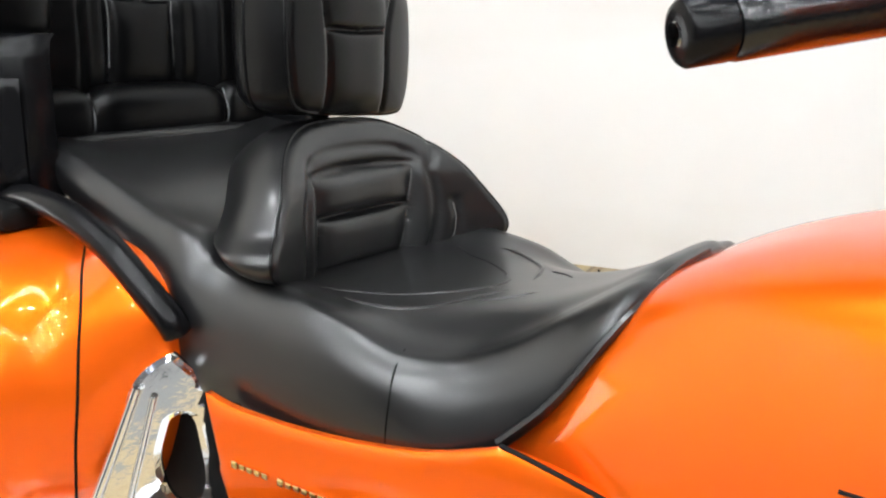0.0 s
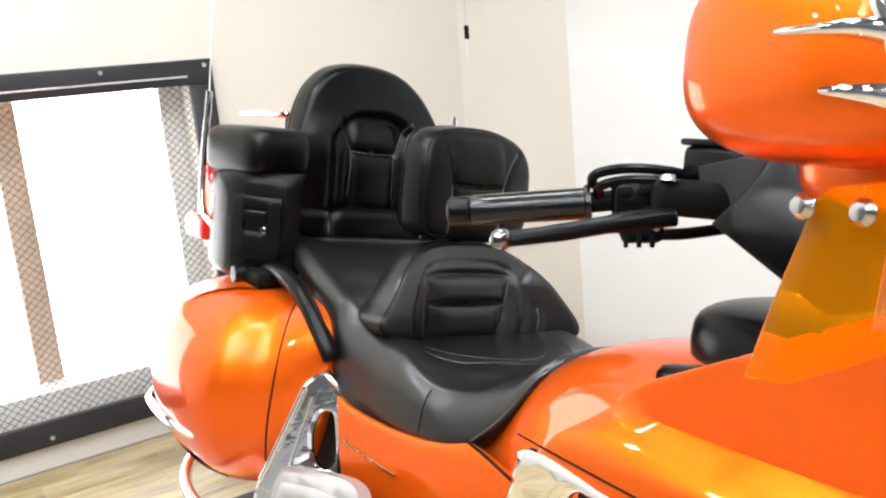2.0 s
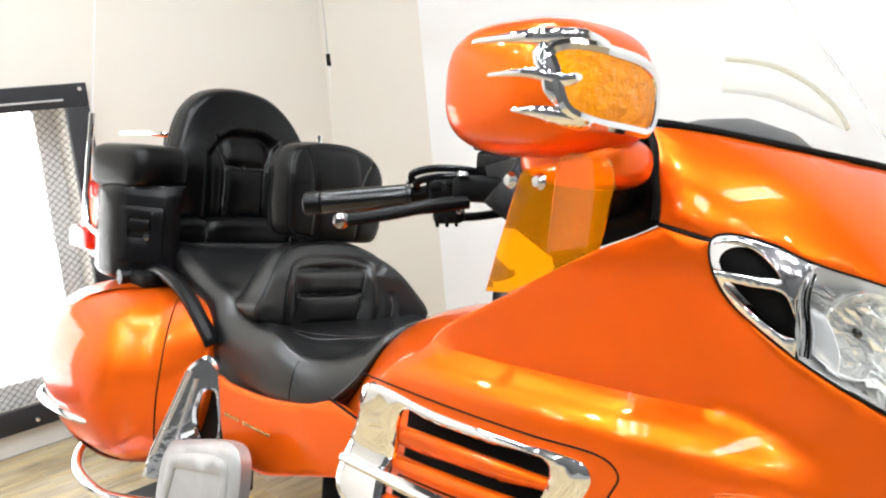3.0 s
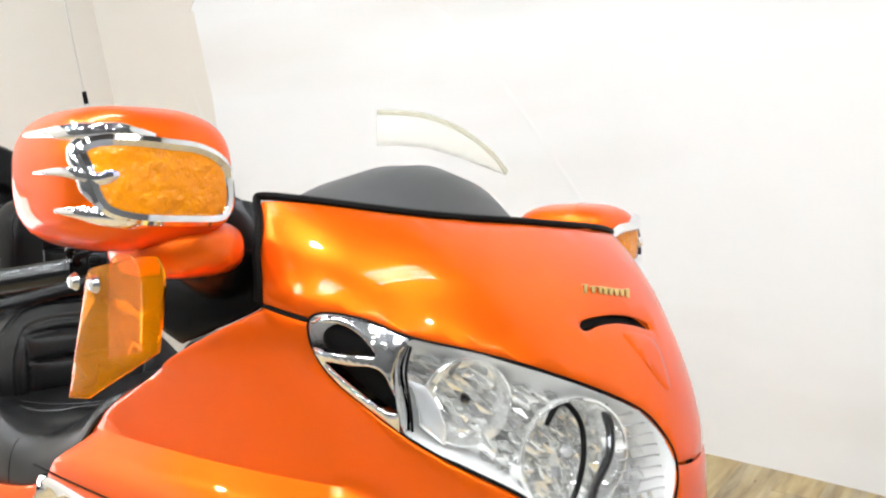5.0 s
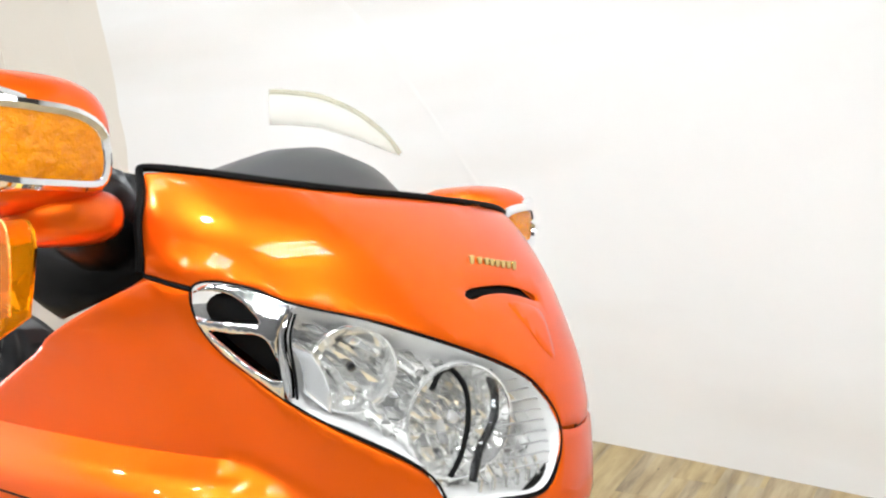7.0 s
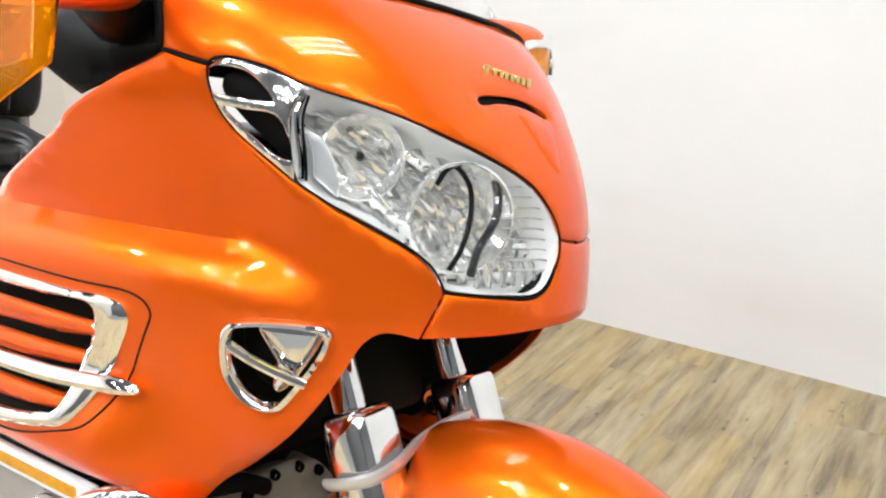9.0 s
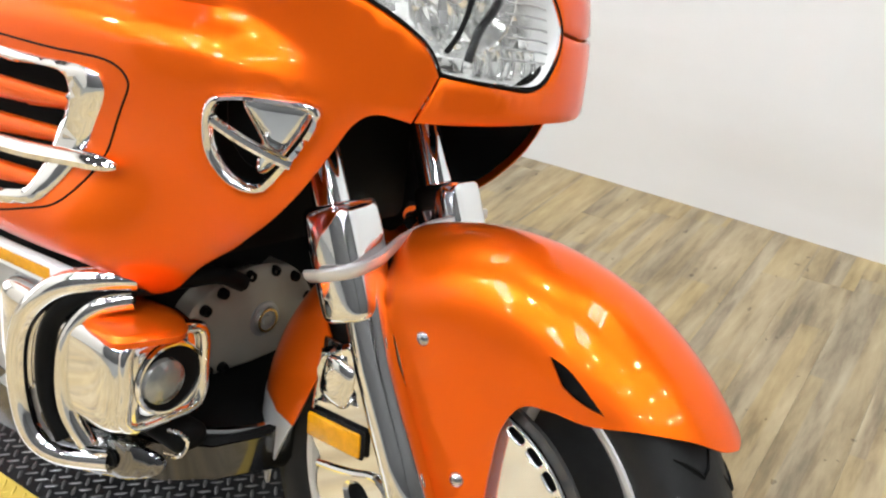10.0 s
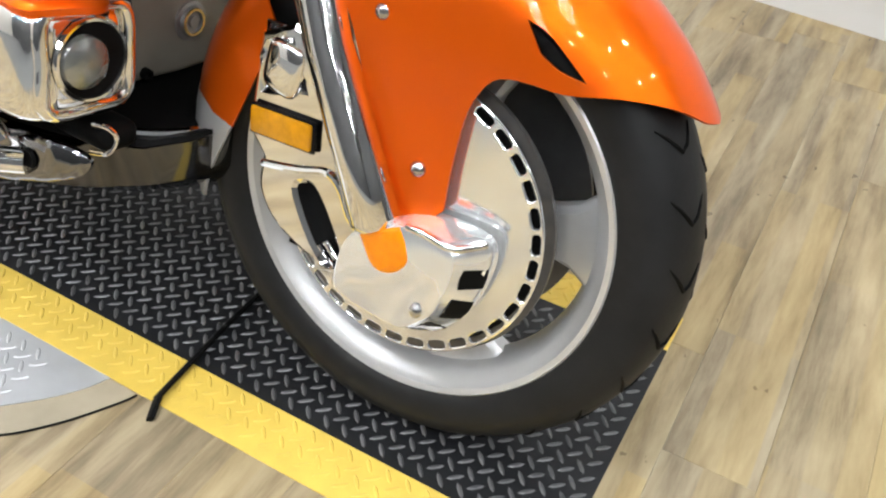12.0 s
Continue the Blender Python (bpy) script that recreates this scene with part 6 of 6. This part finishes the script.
part("frame_dark", box((-1.44, -0.205, 0.53), (0.20, 0.05, 0.26), 0.005), DARK, bike)
part("grab_rail", tube(spline([(-1.76, -0.262, 0.808), (-1.70, -0.268, 0.822), (-1.63, -0.270, 0.820), (-1.575, -0.268, 0.808), (-1.52, -0.264, 0.784), (-1.475, -0.260, 0.752), (-1.432, -0.254, 0.718), (-1.425, -0.248, 0.700)], 5), 0.017, 12), BLACK, bike, "black grab rail")
fb = part("footboard", skin(lambda a, b: V((a, -0.322 + 0.10 * (b - 0.5), b)), two((-1.49, 0.36)) + [(-1.485, 0.44), (-1.46, 0.49), (-1.40, 0.512), (-1.28, 0.545), (-1.19, 0.562), (-1.15, 0.548), (-1.135, 0.50)] + two((-1.135, 0.40)), thick=0.03, step=0.03, roll=0.008), ALLOY, bike, "silver folding passenger footboard")
part("tread_frame", skin(lambda a, b: V((a, -0.326 + 0.10 * (b - 0.5), b)), two((-1.45, 0.37)) + [(-1.44, 0.46), (-1.40, 0.485), (-1.22, 0.53), (-1.17, 0.51)] + two((-1.165, 0.40)), [two((-1.42, 0.38), (-1.40, 0.455), (-1.20, 0.50), (-1.19, 0.41))], thick=0.006, step=0.03, roll=0.002), ALLOY, fb, "raised tread frame")
part("bag_guard", tube(spline([(-1.40, -0.30, 0.37), (-1.52, -0.35, 0.345), (-1.66, -0.385, 0.325), (-1.82, -0.39, 0.33), (-1.93, -0.35, 0.35), (-1.98, -0.28, 0.36)], 6), 0.014, 12), CHROME, bike, "chrome bag guard bar")

# saddlebags
def bag(s):
    ms = Matrix.Diagonal((1, s, 1, 1))
    rings = []
    for z, yo, xc, xf, xr in ((0.362, 0.300, -1.74, -1.69, -1.96), (0.372, 0.345, -1.70, -1.64, -1.99), (0.40, 0.388, -1.66, -1.585, -2.03), (0.45, 0.426, -1.612, -1.53, -2.06), (0.51, 0.450, -1.578, -1.49, -2.08), (0.57, 0.460, -1.560, -1.462, -2.09), (0.62, 0.459, -1.552, -1.445, -2.09), (0.68, 0.446, -1.560, -1.438, -2.07), (0.725, 0.425, -1.575, -1.446, -2.04), (0.757, 0.394, -1.605, -1.472, -2.00), (0.778, 0.355, -1.635, -1.515, -1.95), (0.788, 0.31, -1.67, -1.57, -1.90)):
        ey, ix = min(0.25, yo - 0.06), 0.16
        pts = [(xr, -ix), (xr + 0.01, -(yo - 0.13)), (xr + 0.05, -(yo - 0.055)), (xr + 0.13, -(yo - 0.015)), (xr + 0.22, -yo), (xc - 0.17, -(yo - 0.006)), (xc - 0.070, -(yo - 0.020)), (xc - 0.020, -(yo - 0.040)), (xc + 0.004, -(yo - 0.066)), (xc + 0.022, -(yo - 0.106)), (0.5 * (xc + xf) + 0.006, -0.5 * (yo + ey) + 0.040), (xf - 0.015, -(ey + 0.02)), (xf, -ey + 0.015), (xf - 0.012, -ix)]
        rings.append([ms @ p for p in spline([(x, y, z) for x, y in pts], 3)])
    cols = [spline([r[i] for r in rings], 3) for i in range(len(rings[0]))]
    full = [[c[j] for c in cols] for j in range(len(cols[0]))]
    bm = loft(full)
    bm.normal_update()
    tree = BVHTree.FromBMesh(bm)
    b = part("saddlebag", bm, PAINT, bike, "glossy orange saddlebag with a chrome trim strip", angle=70)
    if s > 0:
        seam = cols[29][5:-1]
        part("lid_seam", tube(seam, 0.0018, 6), DARK, b)
        low = onto(tree, [(p[0], p[1]) for p in spline([(-2.05, 0.45, 0), (-1.95, 0.415, 0), (-1.82, 0.395, 0), (-1.70, 0.388, 0)], 5)], lift=0.0002)
        part("lower_seam", tube(low, 0.0018, 6), DARK, b)
    line = spline([ms @ V(p) for p in ((-2.056, -0.400, 0.490), (-1.98, -0.440, 0.490), (-1.88, -0.452, 0.491), (-1.77, -0.448, 0.493), (-1.656, -0.424, 0.496))], 5)
    part("trim_strip", tube(line, [0.004] + [0.010] * (len(line) - 2) + [0.004], 8, flat=0.7), CHROME, b, "chrome trim strip")
    return b


bag(1)
bag(-1)

# trunk with side door, armrests, rack, lights and aerial
plan = [(-2.0, -0.30), (-1.96, -0.328), (-1.90, -0.337), (-1.84, -0.334), (-1.80, -0.322), (-1.755, -0.290), (-1.715, -0.258), (-1.702, -0.240), (-1.705, -0.215), (-1.76, -0.198), (-1.85, -0.192), (-1.862, -0.15), (-1.862, 0.0)]
ring_xy = plan + [(x, -y) for x, y in plan[-2::-1]]
mid_xy = (-1.85, 0.0)
rings = [[V((mid_xy[0] + (x - mid_xy[0]) * k, y * k, z)) for x, y in ring_xy] for z, k in ((0.784, 0.90), (0.792, 0.97), (0.806, 1.0), (0.99, 1.0), (1.012, 0.98), (1.02, 0.93))]
trunk = part("trunk", loft(rings), BLACK, bike, "black trunk body with a side door", angle=50)
part("trunk_shell", pillow((-2.08, 0, 0.93), (0.21, 0.298, 0.165), 0.45, 0.5, None, 40, 24), PAINT, trunk, "orange trunk shell")
DM = lambda a, b: V((-1.805 + 0.115 * a, -0.3285 + 0.090 * a - 0.012 * math.sin(3.14 * a), b))
door = part("door", skin(DM, two((0.0, 0.968), (0.86, 0.966), (0.86, 0.836), (0.02, 0.832)), [two((0.26, 0.940), (0.68, 0.940), (0.68, 0.894), (0.26, 0.894))], thick=0.008, step=0.02, roll=0.002, su=8), BLACK, trunk, "black side door")
part("recess", skin(DM, two((0.24, 0.942), (0.70, 0.942), (0.70, 0.892), (0.24, 0.892)), thick=0.002, step=0.02, lift=-0.007, su=8), DARK, door)
part("latch", skin(DM, two((0.28, 0.938), (0.66, 0.938), (0.66, 0.914), (0.28, 0.914)), thick=0.006, step=0.01, lift=0.001, roll=0.002, su=8), BLACK, door, "latch handle")
part("lock", skin(DM, [(0.60, 0.905), (0.66, 0.905), (0.68, 0.897), (0.66, 0.890), (0.60, 0.890), (0.57, 0.897)], thick=0.006, step=0.01, lift=0.0015, su=8), DARKCHROME, door, "key lock")
for s in (1, -1):
    ms = Matrix.Diagonal((1, s, 1, 1))
    arm = part("armrest", pillow((-1.878, -0.250, 1.058), (0.128, 0.078, 0.056), 0.4, 0.45, ms @ Matrix.Translation((-1.85, -0.235, 0)) @ pose(0, 0, 0, 0, 0, 10) @ Matrix.Translation((1.85, 0.235, 0)), 36, 18), LEATHER, trunk, "black padded armrest")
    stitch("seam", [ms @ V(p) for p in ((-1.93, -0.316, 1.02), (-1.925, -0.318, 1.07), (-1.915, -0.29, 1.105))], 0.002, THREAD, arm)
    part("tail_light", box((-2.02, -0.30, 0.995), (0.10, 0.05, 0.045), 0.012, ms), RED, trunk, "red tail light")
    part("tail_light", box((-2.16, -0.27, 0.86), (0.16, 0.09, 0.06), 0.015, ms), RED, trunk, "red lower tail light")
    part("bumper_rail", tube(spline([ms @ V(p) for p in ((-2.015, -0.33, 1.185), (-2.02, -0.333, 1.05), (-2.015, -0.335, 0.95), (-1.99, -0.333, 0.905), (-1.93, -0.325, 0.885))], 5), 0.008, 10), CHROME, trunk, "chrome trunk rail")
part("aerial", tube([(-2.015, -0.33, 1.18), (-2.03, -0.33, 1.62)], [0.002, 0.0012], 6), SATIN, trunk, "thin aerial")
rack = part("luggage_rack", tube(spline([(-2.30, -0.16, 1.150), (-2.10, -0.17, 1.150), (-1.96, -0.16, 1.145), (-1.95, 0.0, 1.145), (-1.96, 0.16, 1.145), (-2.10, 0.17, 1.150), (-2.30, 0.16, 1.150)], 5), 0.0055, 10, flat=1.4), CHROME, trunk, "chrome luggage rack")
for x, y in ((-1.99, -0.15), (-1.99, 0.15)):
    part("rack_post", tube([(x, y, 1.145), (x, y, 1.08)], 0.010, 8), CHROME, rack)
part("latch_bracket", box((-1.735, -0.285, 0.800), (0.12, 0.05, 0.035), 0.012), DARK, trunk, "black bracket under the trunk")
part("rear_mount", lathe([(0, 0.05), (0.018, 0.05), (0.022, 0.02), (0.022, 0)], Matrix.Translation((-1.77, -0.28, 0.80)) @ pose(0, 0, 0, 90, 0, 0), 18), BLACK, trunk)

# ---- handlebar ----
G0, G1 = V((-0.800, -0.406, 1.024)), V((-0.700, -0.285, 1.048))
gd = (G1 - G0).normalized()
bar = part("handlebar", tube(spline([G1 - gd * 0.02, G1 + gd * 0.06, (-0.60, -0.16, 1.05), (-0.56, 0.0, 1.03), (-0.60, 0.16, 1.05), (-0.70, 0.30, 1.048), (-0.80, 0.42, 1.024)], 6), 0.011, 12), DARK, bike, "black handlebar")
part("grip", tube([G0 + gd * t for t in (0.026, 0.028, 0.05, 0.10, 0.145, 0.147, 0.152, 0.153)], [0.0150, 0.0165, 0.0165, 0.0165, 0.0168, 0.020, 0.020, 0.016], 24), material("ribbed_rubber", (0.004, 0.004, 0.0045), rough=0.20, bump=0.12, bump_scale=300, var=0.3, scale=40, spec=0.6), bar, "black rubber throttle grip")
bar_tip = part("bar_end", tube([G0 + gd * t for t in (0.0, 0.002, 0.004, 0.024, 0.027)], [0.010, 0.0145, 0.016, 0.016, 0.013], 24), BLACK, bar, "glossy dark bar end")
part("bar_cap", tube([G0 - gd * 0.0008, G0 + gd * 0.0015], [0.0055, 0.0075], 20), DARKCHROME, bar_tip, "pale end cap")
SWM = Matrix.Translation(G1 + gd * 0.040) @ pose(0, 0, 0, 0, -6, 50)
sw = part("switch_block", box((0, 0, 0), (0.052, 0.058, 0.050), 0.014, SWM, seg=3), BLACK, bar, "black switch housing")
part("lower_housing", box((0.004, -0.004, -0.030), (0.044, 0.050, 0.026), 0.008, SWM, seg=2), DARK, sw)
for k in range(3):
    part("housing_rib", box((-0.012 + 0.013 * k, -0.026, -0.040), (0.005, 0.008, 0.014), 0.0015, SWM), DARK, sw)
for x, z in ((-0.012, 0.010), (0.010, 0.012), (0.012, -0.010)):
    part("switch_button", box((x, -0.030, z), (0.014, 0.008, 0.010), 0.003, SWM), DARK, sw, "black push button")
part("housing_screw", lathe([(0, 0.004), (0.004, 0.003), (0.005, 0)], SWM @ Matrix.Translation((0.018, -0.028, -0.026)) @ pose(0, 0, 0, 90, 0, 0), 12), BOLT, sw)
CT = [G1 + gd * 0.002 + V((0.0, -0.012, 0.018)), G1 + gd * 0.006 + V((0.008, -0.020, 0.029)), G1 + gd * 0.035 + V((0.014, -0.020, 0.033)), G1 + gd * 0.075 + V((0.020, -0.010, 0.026)), G1 + gd * 0.12 + V((0.015, 0.0, 0.006))]
part("throttle_cable", tube(spline(CT, 5), 0.0055, 8), BLACK, bar, "curved throttle cable")
part("throttle_cable", tube(spline([p + V((0.004, 0.006, -0.011)) for p in CT], 5), 0.0055, 8), BLACK, bar, "curved throttle cable")
part("wire_loom", tube(spline([G1 + gd * 0.03 + V((0.01, 0, -0.03)), G1 + gd * 0.07 + V((0.02, 0.0, -0.035)), G1 + gd * 0.13 + V((0.01, 0.02, -0.03))], 5), 0.006, 8), DARK, bar)
res = part("reservoir", box((-0.592, -0.215, 1.096), (0.072, 0.062, 0.036), 0.008, seg=3), BLACK, bar, "black brake fluid reservoir")
part("reservoir_lid", box((-0.592, -0.215, 1.117), (0.076, 0.066, 0.007), 0.003, seg=2), BLACK, res)
part("master_cylinder", box((0, 0, 0), (0.040, 0.10, 0.036), 0.012, Matrix.Translation((-0.592, -0.245, 1.062)) @ pose(0, 0, 0, 0, 0, -40), seg=3), DARK, bar, "black master cylinder")
part("pivot_bolt", lathe([(0, 0.006), (0.007, 0.005), (0.009, 0)], Matrix.Translation((-0.602, -0.285, 1.078)), 14), BOLT, bar)
L0, L1 = V((-0.663, -0.429, 1.011)), V((-0.590, -0.285, 1.045))
lev = part("brake_lever", tube(spline([L0, L0 + (L1 - L0) * 0.3 + V((0.004, 0, 0.0)), L0 + (L1 - L0) * 0.65 + V((0.006, 0, 0.002)), L1], 5), [0.0065] * 5 + [0.007] * 5 + [0.008] * 6, 10, flat=1.3), BLACK, bar, "black brake lever")
part("ball_end", pillow(L0, (0.0108, 0.0108, 0.0108), 1, 1, None, 20, 12), DARKCHROME, lev, "ball end")
